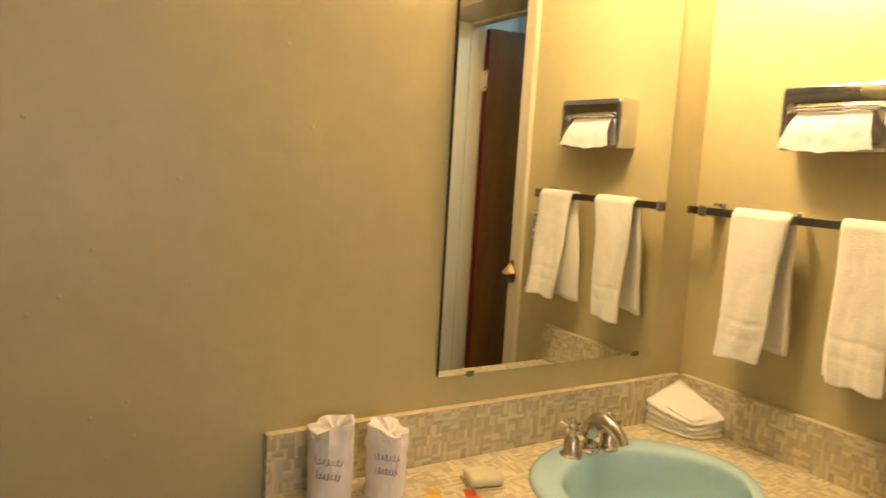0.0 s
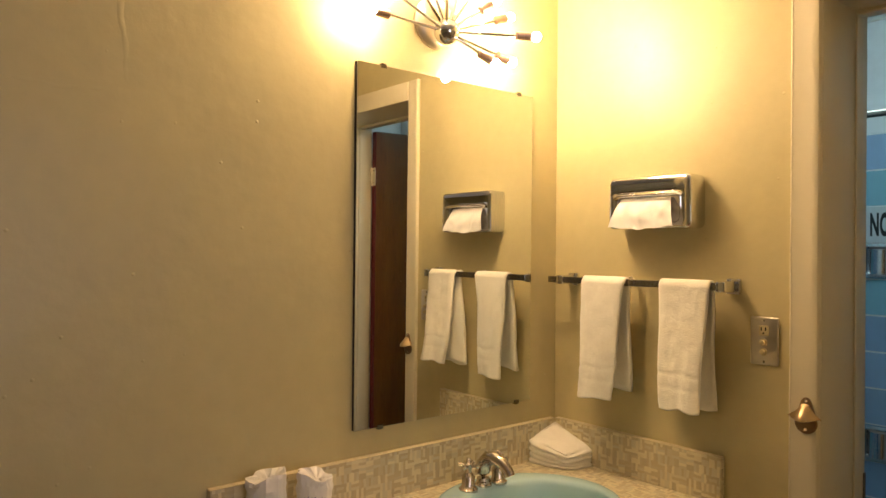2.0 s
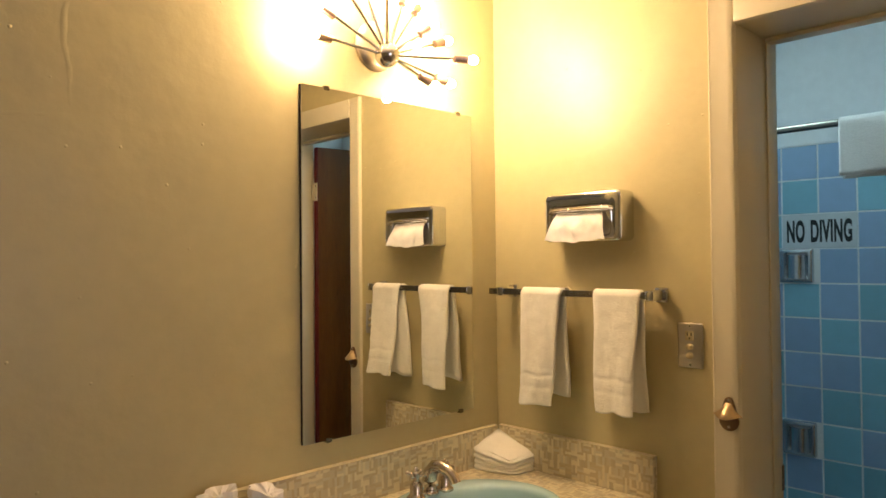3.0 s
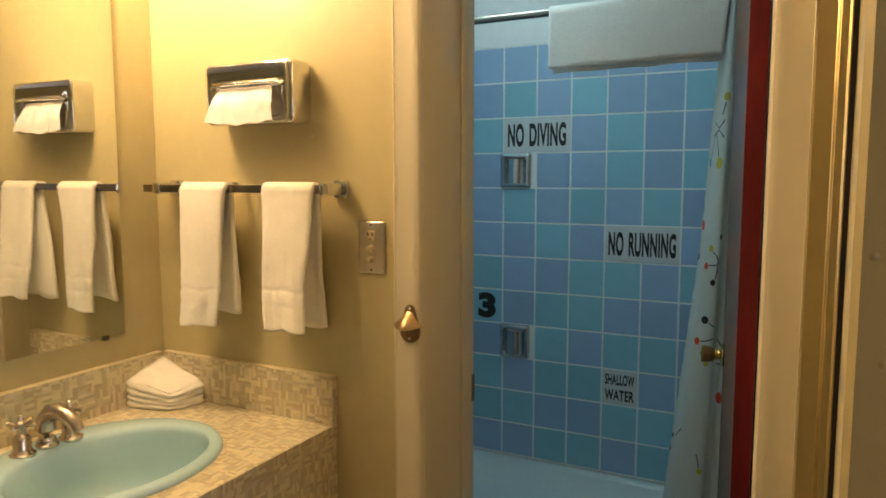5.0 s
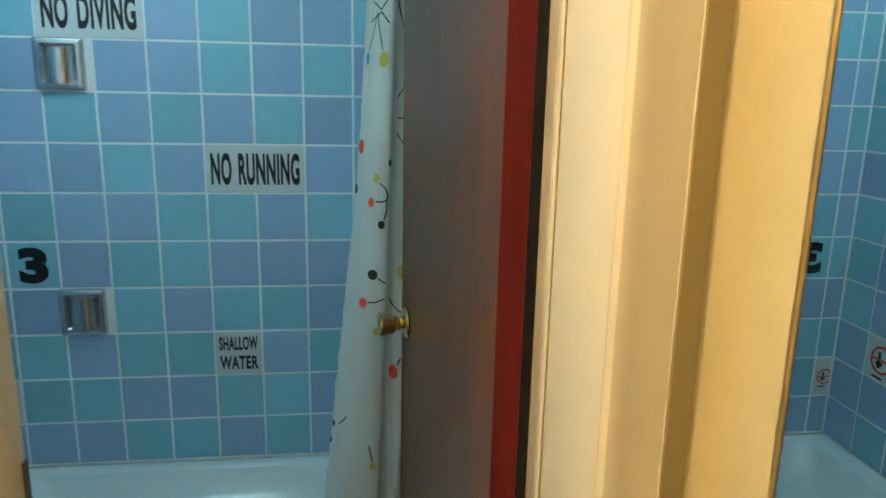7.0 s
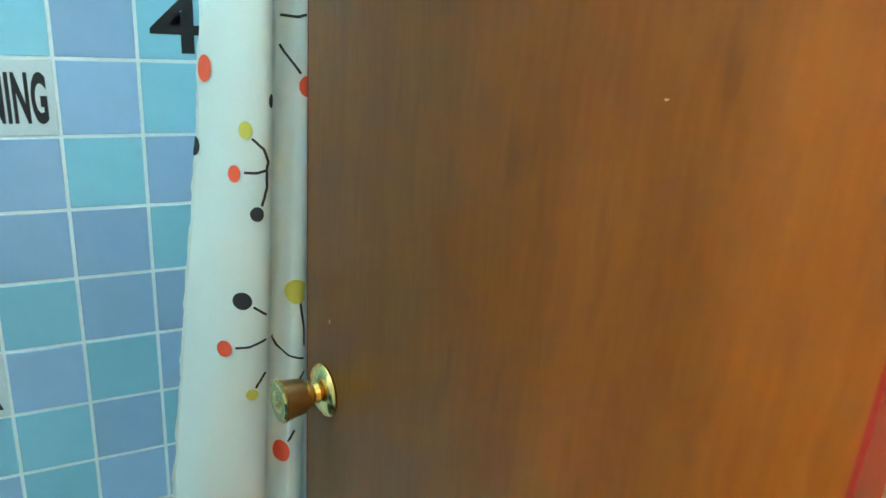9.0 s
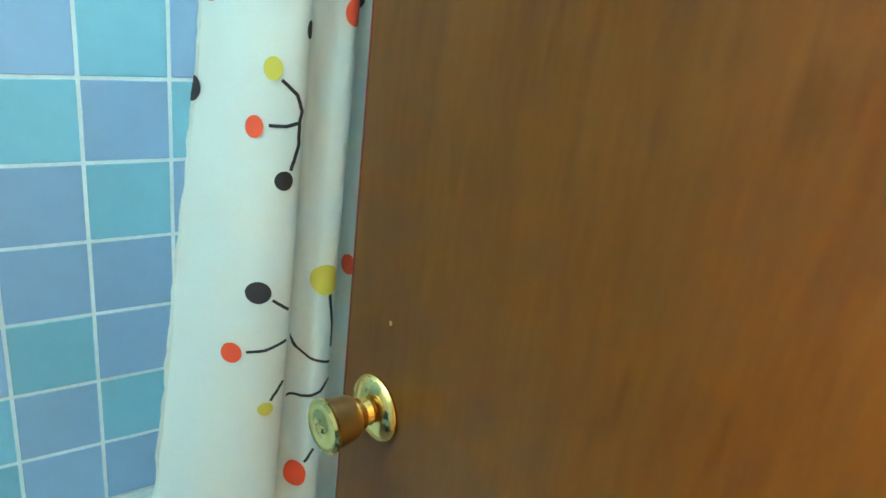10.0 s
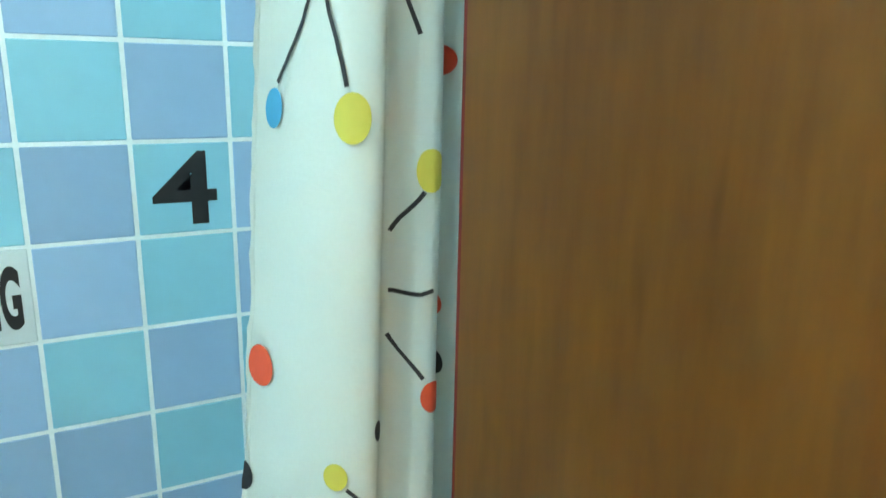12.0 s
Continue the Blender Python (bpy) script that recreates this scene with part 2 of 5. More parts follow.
DOT_RED = surface("red_print", (0.75, 0.085, 0.035), 0.7, vary=0.05)
DOT_YELLOW = surface("yellow_print", (0.55, 0.50, 0.075), 0.7, vary=0.05)
DOT_BLACK = surface("black_print", (0.016, 0.017, 0.022), 0.7, vary=0.1)
DOT_BLUE = surface("blue_print", (0.045, 0.33, 0.58), 0.7, vary=0.05)
BULB = glowing("lit_bulb", (1.0, 0.725, 0.40), BULB_GLOW)
TUBE = glowing("lit_diffuser", (0.64, 0.98, 1.0), BATH_GLOW)
SOAP_WRAP = surface("pale_soap_wrap", (0.66, 0.64, 0.42), 0.35, vary=0.1, bump=0.4)
ORANGE = surface("orange_wrap", (0.75, 0.12, 0.03), 0.3)
YELLOW = surface("yellow_wrap", (0.75, 0.5, 0.05), 0.3)
IVORY = surface("ivory_plastic", (0.62, 0.52, 0.30), 0.35)
PANE, _n, _l, _b = nodes_of("window_glass")
_b.inputs["Transmission Weight"].default_value, _b.inputs["Roughness"].default_value = 1.0, 0.0


# ---- building helpers ----
def box(bm, x0, x1, y0, y1, z0, z1, bevel=0.0, seg=1):
    vs = [bm.verts.new((x, y, z)) for x in (x0, x1) for y in (y0, y1) for z in (z0, z1)]
    fs = [bm.faces.new([vs[i] for i in q]) for q in ((0, 1, 3, 2), (4, 6, 7, 5), (0, 4, 5, 1), (2, 3, 7, 6), (0, 2, 6, 4), (1, 5, 7, 3))]
    if bevel:
        es = {e for f in fs for e in f.edges}
        bmesh.ops.bevel(bm, geom=list(es), offset=bevel, segments=seg, affect="EDGES", profile=0.5)
    return bm


def boxes(*sizes, bevel=0.0, seg=1):
    bm = bmesh.new()
    for s in sizes:
        box(bm, *s, bevel=bevel, seg=seg)
    return bm


def tube(bm, a, b, r0, r1=None, n=16, cap=True):
    """A straight round bar from a to b, tapered from r0 to r1."""
    a, b = Vector(a), Vector(b)
    r1 = r0 if r1 is None else r1
    q = (b - a).to_track_quat("Z", "Y")
    rings = []
    for p, r in ((a, r0), (b, r1)):
        rings.append([bm.verts.new(p + q @ Vector((r * math.cos(2 * math.pi * i / n), r * math.sin(2 * math.pi * i / n), 0))) for i in range(n)])
    for i in range(n):
        j = (i + 1) % n
        bm.faces.new((rings[0][i], rings[0][j], rings[1][j], rings[1][i]))
    if cap:
        bm.faces.new(rings[0][::-1])
        bm.faces.new(rings[1])
    return bm


def turned(bm, a, axis, profile, n=24):
    """A lathe-turned solid: profile rows of (along, radius) from a along axis."""
    a, axis = Vector(a), Vector(axis).normalized()
    q = axis.to_track_quat("Z", "Y")
    rings = [[bm.verts.new(a + axis * h + q @ Vector((r * math.cos(2 * math.pi * i / n), r * math.sin(2 * math.pi * i / n), 0))) for i in range(n)] for h, r in profile]
    for r0, r1 in zip(rings, rings[1:]):
        for i in range(n):
            j = (i + 1) % n
            bm.faces.new((r0[i], r0[j], r1[j], r1[i]))
    bm.faces.new(rings[0][::-1])
    bm.faces.new(rings[-1])
    return bm


def swept(bm, pts, radii, n=12):
    """A round tube along a run of points."""
    pts = [Vector(p) for p in pts]
    rings = []
    for k, p in enumerate(pts):
        d = (pts[min(k + 1, len(pts) - 1)] - pts[max(k - 1, 0)]).normalized()
        q = d.to_track_quat("Z", "Y")
        r = radii[k] if isinstance(radii, (list, tuple)) else radii
        rings.append([bm.verts.new(p + q @ Vector((r * math.cos(2 * math.pi * i / n), r * math.sin(2 * math.pi * i / n), 0))) for i in range(n)])
    for r0, r1 in zip(rings, rings[1:]):
        for i in range(n):
            j = (i + 1) % n
            bm.faces.new((r0[i], r0[j], r1[j], r1[i]))
    bm.faces.new(rings[0][::-1])
    bm.faces.new(rings[-1])
    return bm


def sheet(rows, thick=0.0):
    """A cloth from rows of points; thick gives it a second side."""
    bm = bmesh.new()
    vs = [[bm.verts.new(p) for p in row] for row in rows]
    for r0, r1 in zip(vs, vs[1:]):
        for i in range(len(r0) - 1):
            bm.faces.new((r0[i], r0[i + 1], r1[i + 1], r1[i]))
    if thick:
        bmesh.ops.recalc_face_normals(bm, faces=bm.faces)
        bmesh.ops.solidify(bm, geom=bm.faces[:], thickness=thick)
    return bm


def mesh_from(name, bm, material, smooth=35):
    bmesh.ops.recalc_face_normals(bm, faces=bm.faces)
    uv = bm.loops.layers.uv.new("metres")
    for f in bm.faces:
        n = f.normal
        k = max(range(3), key=lambda i: abs(n[i]))
        for loop in f.loops:
            c = loop.vert.co
            loop[uv].uv = ((c.y, c.z), (c.x, c.z), (c.x, c.y))[k]
    me = bpy.data.meshes.new(name)
    if smooth:
        for f in bm.faces:
            f.smooth = True
        for e in bm.edges:
            if len(e.link_faces) == 2 and e.calc_face_angle() > radians(smooth):
                e.smooth = False
    bm.to_mesh(me)
    bm.free()
    me.materials.append(material)
    return me


def part(name, bm, material, parent, label="", smooth=35):
    """One mesh, in the place's own metres, under a thing or a part."""
    ob = new(name, mesh_from(name, bm, material, smooth))
    if parent is not None:
        ob.parent = parent
        ob.matrix_parent_inverse = base_of(parent).inverted()
    if label:
        ob["label"] = label
    return ob


def base_of(ob):
    m = ob.matrix_basis.copy()
    if ob.parent is not None:
        m = base_of(ob.parent) @ ob.matrix_parent_inverse @ m
    return m


def thing(name, at, label, category, group=""):
    ob = new(name)
    ob.empty_display_size = 0.05
    ob.matrix_basis = Matrix.Translation(at)
    return tagged(ob, label, category, group)


def structure(name, bm, material, label="", category="", smooth=35):
    return tagged(part(name, bm, material, None, "", smooth), label, category, "", "structure")


def lettering(text, width, height, depth=0.0012, bold=0.0):
    """Block letters of the built-in font as a mesh in the xy plane, centred, fitted to width and height."""
    cu = bpy.data.curves.new("letters", "FONT")
    cu.body, cu.size, cu.extrude, cu.offset = text, 1.0, 0.02, bold
    cu.space_character, cu.space_word = 1.08, 1.5
    cu.align_x, cu.align_y, cu.space_line = "CENTER", "CENTER", 0.95
    tmp = bpy.data.objects.new("letters", cu)
    scene.collection.objects.link(tmp)
    me = bpy.data.meshes.new_from_object(tmp.evaluated_get(bpy.context.evaluated_depsgraph_get()))
    bpy.data.objects.remove(tmp)
    bm = bmesh.new()
    bm.from_mesh(me)
    bpy.data.meshes.remove(me)
    xs, ys = [v.co.x for v in bm.verts], [v.co.y for v in bm.verts]
    cx, cy, w, h = (min(xs) + max(xs)) / 2, (min(ys) + max(ys)) / 2, max(xs) - min(xs), max(ys) - min(ys)
    for v in bm.verts:
        v.co = Vector(((v.co.x - cx) * width / w, (v.co.y - cy) * height / h, v.co.z * depth / 0.02))
    return bm


def moved(bm, m):
    bmesh.ops.transform(bm, matrix=m, verts=bm.verts)
    return bm


def rounded_rect(y0, y1, z0, z1, r, n=5):
    pts = []
    for cy, cz, g0 in ((y1 - r, z1 - r, 0), (y0 + r, z1 - r, 90), (y0 + r, z0 + r, 180), (y1 - r, z0 + r, 270)):
        for k in range(n + 1):
            g = radians(g0 + 90 * k / n)
            pts.append((cy + r * math.cos(g), cz + r * math.sin(g)))
    return pts


def loft(bm, loops, cap_last=True):
    vs = [[bm.verts.new(p) for p in lp] for lp in loops]
    for r0, r1 in zip(vs, vs[1:]):
        for i in range(len(r0)):
            j = (i + 1) % len(r0)
            bm.faces.new((r0[i], r0[j], r1[j], r1[i]))
    if cap_last:
        bm.faces.new(vs[-1])
    return bm


# ---- the shell ----
W, E_, S, T = -2.6, 3.22, -3.0, 0.12
bm = bmesh.new()
box(bm, W - T, E_ + T, WALL_A, WALL_A + T, 0, CEIL)
structure("wall_north", bm, BEIGE)
def seam(points, half, lift):
    """A soft ridge of paint along a plaster joint on the mirror wall."""
    rows = []
    for k, (x, z, across) in enumerate(points):
        row = []
        for i in range(9):
            g = -1 + i / 4
            w = half * (1 + 0.35 * noise.noise((k * 0.7, across, 2)))
            o = g * w + 0.004 * noise.noise((k * 0.35, across * 3, 5))
            fade = math.sin(math.pi * (k + 0.02) / (len(points) - 0.96)) ** 0.4
            rise = lift * (1 - g * g) ** 2 * fade * (0.7 + 0.5 * noise.noise((k * 0.5, 9, across)))
            row.append((x + (o if across else 0), WALL_A + 0.0008 - rise, z + (0 if across else o)))
        rows.append(row)
    return sheet(rows)


structure("plaster_seam_upright", seam([(0.247 + 0.006 * math.sin(k * 0.4), 1.765 + 0.016 * k, 1) for k in range(40)], 0.012, 0.0023), BEIGE)
structure("plaster_seam_level", seam([(-0.05 + 0.012 * k, 1.781 + 0.004 * math.sin(k * 0.3), 0) for k in range(26)], 0.010, 0.0016), BEIGE)
structure("wall_east", boxes((WALL_B, JAMB_BACK - 0.01, OPEN_L + 0.018, WALL_A, 0, CEIL), (WALL_B, JAMB_BACK - 0.01, WALL_C, OPEN_R - 0.018, 0, CEIL),
                             (WALL_B, JAMB_BACK - 0.01, OPEN_R - 0.018, OPEN_L + 0.018, HEAD + 0.018, CEIL)), BEIGE)
structure("wall_partition", boxes((CORNER_C, WALL_B + 0.12, -1.05, WALL_C, 0, CEIL), bevel=0.006), BEIGE)
structure("wall_bedroom_east", boxes((WALL_B, WALL_B + T, S, -1.05, 0, CEIL)), BEIGE)
# two unseen boxes behind the door are added to keep the hinge gap dark
structure("wall_bathroom_south_and_light_block", boxes((WALL_B + 0.12, E_ + T, BATH_S - 0.12, BATH_S, 0, CEIL), (1.97, 2.22, BATH_S, -0.122, 0, CEIL), (2.22, 2.34, BATH_S, -0.168, 0, CEIL)), BATH_WHITE)
wall_tub = structure("wall_tub_back", boxes((TILE_X + 0.0012, TILE_X + 0.13, BATH_S, WALL_A, 0, CEIL)), GROUT)
structure("wall_tub_upper", boxes((TILE_X - 0.003, TILE_X + 0.0012, BATH_S, WALL_A - 0.011, 2.002, CEIL)), BATH_WHITE)
structure("wall_bathroom_north", boxes((JAMB_BACK, 2.44, WALL_A - 0.004, WALL_A, 0, CEIL), (2.44, TILE_X - 0.003, WALL_A - 0.004, WALL_A, 2.002, CEIL)), BATH_WHITE)
wall_tub_end = structure("wall_tub_end", boxes((2.44, TILE_X + 0.001, WALL_A - 0.0098, WALL_A, 0, 2.0)), GROUT)
structure("wall_bathroom_west", boxes((JAMB_BACK - 0.01, JAMB_BACK - 0.004, OPEN_L + 0.02, WALL_A - 0.004, 0, CEIL), (JAMB_BACK - 0.01, JAMB_BACK - 0.004, BATH_S, OPEN_R - 0.02, 0, CEIL),
                                      (JAMB_BACK - 0.01, JAMB_BACK - 0.004, OPEN_R - 0.02, OPEN_L + 0.02, HEAD + 0.02, CEIL)), BATH_WHITE)
# window wall of the bedroom, behind the walker
WX0, WX1, WZ0, WZ1 = -0.65, 1.05, 0.9, 2.1
structure("wall_south", boxes((W - T, WX0, S - T, S, 0, CEIL), (WX1, WALL_B + T, S - T, S, 0, CEIL), (WX0, WX1, S - T, S, 0, WZ0), (WX0, WX1, S - T, S, WZ1, CEIL)), BEIGE)
structure("wall_west", boxes((W - T, W, S, WALL_A, 0, CEIL)), BEIGE)
window = tagged(thing("window_1", ((WX0 + WX1) / 2, S, WZ0), "white framed bedroom window in the beige wall", "window"), kind="structure")
part("window_frame", boxes((WX0, WX0 + 0.05, S - 0.09, S - 0.04, WZ0, WZ1), (WX1 - 0.05, WX1, S - 0.09, S - 0.04, WZ0, WZ1), (WX0 + 0.05, WX1 - 0.05, S - 0.09, S - 0.04, WZ0, WZ0 + 0.05),
                           (WX0 + 0.05, WX1 - 0.05, S - 0.09, S - 0.04, WZ1 - 0.05, WZ1), bevel=0.004), CREAM, window)
pane = part("pane", boxes((WX0 + 0.05, WX1 - 0.05, S - 0.068, S - 0.062, WZ0 + 0.05, WZ1 - 0.05)), PANE, window)
pane.visible_shadow = False
structure("floor", boxes((W - T, JAMB_BACK - 0.05, S - T, WALL_A + T, -0.1, 0)), CARPET)
structure("floor_bathroom", boxes((JAMB_BACK - 0.05, E_ + T, -0.42, WALL_A + T, -0.1, 0.001)), VINYL)
structure("ceiling", boxes((W - T, JAMB_BACK - 0.01, S - T, WALL_A + T, CEIL, CEIL + 0.1)), CEILING_WHITE)
structure("ceiling_bathroom", boxes((JAMB_BACK - 0.01, E_ + T, -0.42, WALL_A + T, CEIL, CEIL + 0.1)), CEILING_WHITE)
structure("ground", boxes((-60, 60, -60, 60, -0.3, -0.15)), CARPET)

# ---- door frame: jambs, stops, casings ----
frame_set = tagged(thing("door_frame", (WALL_B, 0.17, 0), "cream painted door frame with moulded casing", "door frame"), kind="structure")


def casing(y_in, y_out):
    """A moulded casing board, thicker at its outer edge, rounded at the inner one."""
    bm = bmesh.new()
    d = 1 if y_out > y_in else -1
    w = abs(y_out - y_in)
    prof = [(0, 0), (0, 0.006), (0.004, 0.0115), (0.012, 0.0140), (0.020, 0.0125), (0.045, 0.0130), (0.058, 0.0140), (w - 0.004, 0.0150), (w, 0.012), (w, 0)]
    lo = [bm.verts.new((WALL_B - 0.0005 - h, y_in + d * a, 0.0)) for a, h in prof]
    hi = [bm.verts.new((WALL_B - 0.0005 - h, y_in + d * a, HEAD + 0.072)) for a, h in prof]
    for i in range(len(prof)):
        j = (i + 1) % len(prof)
        bm.faces.new((lo[i], lo[j], hi[j], hi[i]))
    bm.faces.new(hi)
    return bm


part("casing", casing(OPEN_L + 0.002, 0.547), CREAM, frame_set)
part("casing", casing(OPEN_R - 0.002, -0.214), CREAM, frame_set)
part("casing_head", boxes((CASING, WALL_B - 0.0005, OPEN_R - 0.002, OPEN_L + 0.002, HEAD, HEAD + 0.072), bevel=0.003, seg=2), CREAM, frame_set)
part("jamb", boxes((WALL_B - 0.003, JAMB_BACK - 0.004, OPEN_L, OPEN_L + 0.018, 0, HEAD), bevel=0.003, seg=2), CREAM, frame_set)
part("jamb", boxes((WALL_B - 0.003, JAMB_BACK, OPEN_R - 0.018, OPEN_R, 0, HEAD), bevel=0.003, seg=2), CREAM, frame_set)
part("jamb_head", boxes((WALL_B - 0.003, JAMB_BACK, OPEN_R - 0.018, OPEN_L + 0.018, HEAD, HEAD + 0.018), bevel=0.003), CREAM, frame_set)
part("door_stop", boxes((1.656, 1.690, OPEN_L - 0.005, OPEN_L, 0, HEAD - 0.011), bevel=0.002), CREAM, frame_set)
part("door_stop", boxes((1.662, 1.676, OPEN_R, OPEN_R + 0.005, 0, HEAD - 0.011), bevel=0.002), CREAM, frame_set)
part("door_stop", boxes((1.656, 1.690, OPEN_R, OPEN_L, HEAD - 0.011, HEAD), bevel=0.002), CREAM, frame_set)
part("strike_plate", boxes((1.718, JAMB_BACK - 0.0036, OPEN_L - 0.0015, OPEN_L, 0.895, 0.960)), BRONZE_DARK, frame_set, "dark metal strike plate")

# ---- the bathroom door, standing open ----
HINGE = Vector((1.724, -0.098, 0))
FREE = Vector((2.326, -0.020, 0))
DOOR_W = (FREE - HINGE).length
door_turn = math.atan2(FREE.y - HINGE.y, FREE.x - HINGE.x)
door_pose = Matrix.Translation(HINGE) @ Matrix.Rotation(door_turn, 4, "Z")
door = tagged(thing("door_1", (0, 0, 0), "open flat mahogany bathroom door with red edge", "door"), kind="structure")
door.matrix_basis = Matrix.Translation((HINGE.x, HINGE.y, 0.0))


def on_door(bm):
    return moved(bm, door_pose)


part("slab", on_door(boxes((0.003, DOOR_W - 0.003, -0.036, 0.0, 0.012, 2.035))), DOOR_WOOD, door)
part("edge_strip", on_door(boxes((0.0, 0.003, -0.036, 0.0, 0.012, 2.035))), DOOR_RED, door, "red stained door edge")
part("edge_strip", on_door(boxes((DOOR_W - 0.003, DOOR_W, -0.036, 0.0, 0.012, 2.035))), DOOR_RED, door, "red stained door edge")
for z in (1.825, 0.25):
    hinge = part("hinge", on_door(boxes((-0.002, 0.0, -0.034, -0.001, z - 0.042, z + 0.042))), CREAM, door, "cream painted hinge leaf")
    bm = bmesh.new()
    tube(bm, (-0.004, -0.040, z - 0.042), (-0.004, -0.040, z + 0.042), 0.005, n=12)
    part("knuckle", on_door(bm), CREAM, hinge)
    part("screw", on_door(boxes((-0.003, -0.0005, -0.020, -0.013, z + 0.024, z + 0.031))), STEEL, hinge)
    part("screw", on_door(boxes((-0.003, -0.0005, -0.020, -0.013, z - 0.031, z - 0.024))), STEEL, hinge)
CHIP = surface("bare_wood_chip", (0.42, 0.30, 0.16), 0.7, vary=0.1)
for along, z, w, h in ((0.545, 1.030, 0.0014, 0.0030), (0.139, 1.331, 0.0012, 0.0008)):
    bm = bmesh.new()
    outline = [(along + w * math.cos(g) * (1 + 0.3 * math.sin(3 * g)), z + h * math.sin(g) * (1 + 0.25 * math.cos(2 * g))) for g in (2 * math.pi * i / 12 for i in range(12))]
    loft(bm, [[(a, -0.0004, b) for a, b in outline], [(a, 0.0005, b) for a, b in outline]])
    part("chip", on_door(bm), CHIP, door, "pale chip in the varnish")
KX, KZ = DOOR_W - 0.054, 0.940
bm = bmesh.new()
turned(bm, (KX, 0, KZ), (0, 1, 0), [(0, 0.031), (0.003, 0.032), (0.007, 0.029), (0.010, 0.020), (0.012, 0.013)], 32)
rose = part("rose", on_door(bm), BRASS, door, "round brass rose plate")
bm = bmesh.new()
turned(bm, (KX, 0.010, KZ), (0, 1, 0), [(0, 0.014), (0.007, 0.0115), (0.010, 0.015), (0.014, 0.015), (0.016, 0.012)], 28)
part("neck", on_door(bm), BRASS, rose)
bm = bmesh.new()
turned(bm, (KX, 0.025, KZ), (0, 1, 0), [(0, 0.013), (0.002, 0.0185), (0.006, 0.0205), (0.015, 0.0215), (0.025, 0.0232), (0.029, 0.0238)], 32)
knob = part("knob", on_door(bm), BRONZE, door, "tapered bronze door knob")
bm = bmesh.new()
turned(bm, (KX, 0.054, KZ), (0, 1, 0), [(0, 0.0248), (0.003, 0.0250), (0.005, 0.022), (0.004, 0.018), (0.006, 0.006), (0.0075, 0.004), (0.0075, 0.001)], 32)
part("knob_face", on_door(bm), BRASS, knob, "brass knob face with button lock")
bm = bmesh.new()
turned(bm, (KX, -0.036, KZ), (0, -1, 0), [(0, 0.031), (0.007, 0.029), (0.012, 0.013), (0.025, 0.012), (0.030, 0.019), (0.055, 0.0245), (0.060, 0.020)], 28)
part("knob", on_door(bm), BRASS, door)
part("latch_plate", on_door(boxes((DOOR_W, DOOR_W + 0.0012, -0.030, -0.006, KZ - 0.028, KZ + 0.028))), BRASS, door)

# ---- long mirror on the partition ----
MX0, MX1, MZ0, MZ1 = 0.957, 1.346, 0.30, 2.02
long_mirror = thing("wall_mirror", ((MX0 + MX1) / 2, WALL_C, MZ0), "tall narrow mirror in a thin gold frame on the wall", "mirror")
part("glass", boxes((MX0 + 0.008, MX1 - 0.008, WALL_C + 0.001, WALL_C + 0.005, MZ0 + 0.008, MZ1 - 0.008)), MIRROR, long_mirror)
for s in ((MX0, MX0 + 0.007, MZ0, MZ1), (MX1 - 0.007, MX1, MZ0, MZ1), (MX0 + 0.007, MX1 - 0.007, MZ0, MZ0 + 0.010), (MX0 + 0.007, MX1 - 0.007, MZ1 - 0.010, MZ1)):
    part("frame_bar", boxes((s[0], s[1], WALL_C + 0.0005, WALL_C + 0.0075, s[2], s[3]), bevel=0.002), GOLD, long_mirror, "gold frame bar")

# dark strip painted in for the shadow gap beside the near frame bar
part("backing", boxes((MX0 - 0.004, MX0 - 0.0005, WALL_C + 0.0005, WALL_C + 0.0045, MZ0, MZ1)), DARK, long_mirror, "dark strip painted as a shadow gap")

# ---- vanity: cabinet, counter, splashbacks, basin, faucet ----
CX0, CX1, CY0, CY1 = 0.418, WALL_B, 0.708, WALL_A
cabinet = thing("vanity_cabinet", ((CX0 + CX1) / 2, 1.0, 0), "vanity base faced with beige woven-pattern laminate", "cabinet")
part("front_panel", boxes((CX0 + 0.004, CX1, CY0 + 0.002, CY0 + 0.020, 0.0, COUNTER - 0.0325)), LAMINATE, cabinet)
part("side_panel", boxes((CX0 + 0.004, CX0 + 0.022, CY0 + 0.020, CY1, 0.0, COUNTER - 0.0325)), LAMINATE, cabinet)
counter = thing("vanity_counter", ((CX0 + CX1) / 2, 1.0, COUNTER - 0.032), "beige woven-pattern laminate vanity top", "counter")
SX, SY, SA, SB = 1.100, 0.986, 0.238, 0.208


def plate_with_oval(x0, x1, y0, y1, z0, z1, cx, cy, a, b, n=72):
    bm = bmesh.new()
    angs = [2 * math.pi * i / n for i in range(n)] + [math.atan2(y - cy, x - cx) % (2 * math.pi) for x in (x0, x1) for y in (y0, y1)]
    angs = sorted(set(angs))
    inn, out = [], []
    for g in angs:
        c, s = math.cos(g), math.sin(g)
        k = 1 / math.sqrt((c / a) ** 2 + (s / b) ** 2)
        inn.append((cx + k * c, cy + k * s))
        d = min(((x1 - cx) / c if c > 1e-9 else (x0 - cx) / c if c < -1e-9 else 9), ((y1 - cy) / s if s > 1e-9 else (y0 - cy) / s if s < -1e-9 else 9))
        out.append((cx + d * c, cy + d * s))
    L4 = [[bm.verts.new((x, y, z)) for x, y in ring] for ring, z in ((inn, z1), (out, z1), (out, z0), (inn, z0))]
    for r0, r1 in zip(L4, L4[1:] + L4[:1]):
        for i in range(len(angs)):
            j = (i + 1) % len(angs)
            bm.faces.new((r0[i], r0[j], r1[j], r1[i]))
    return bm


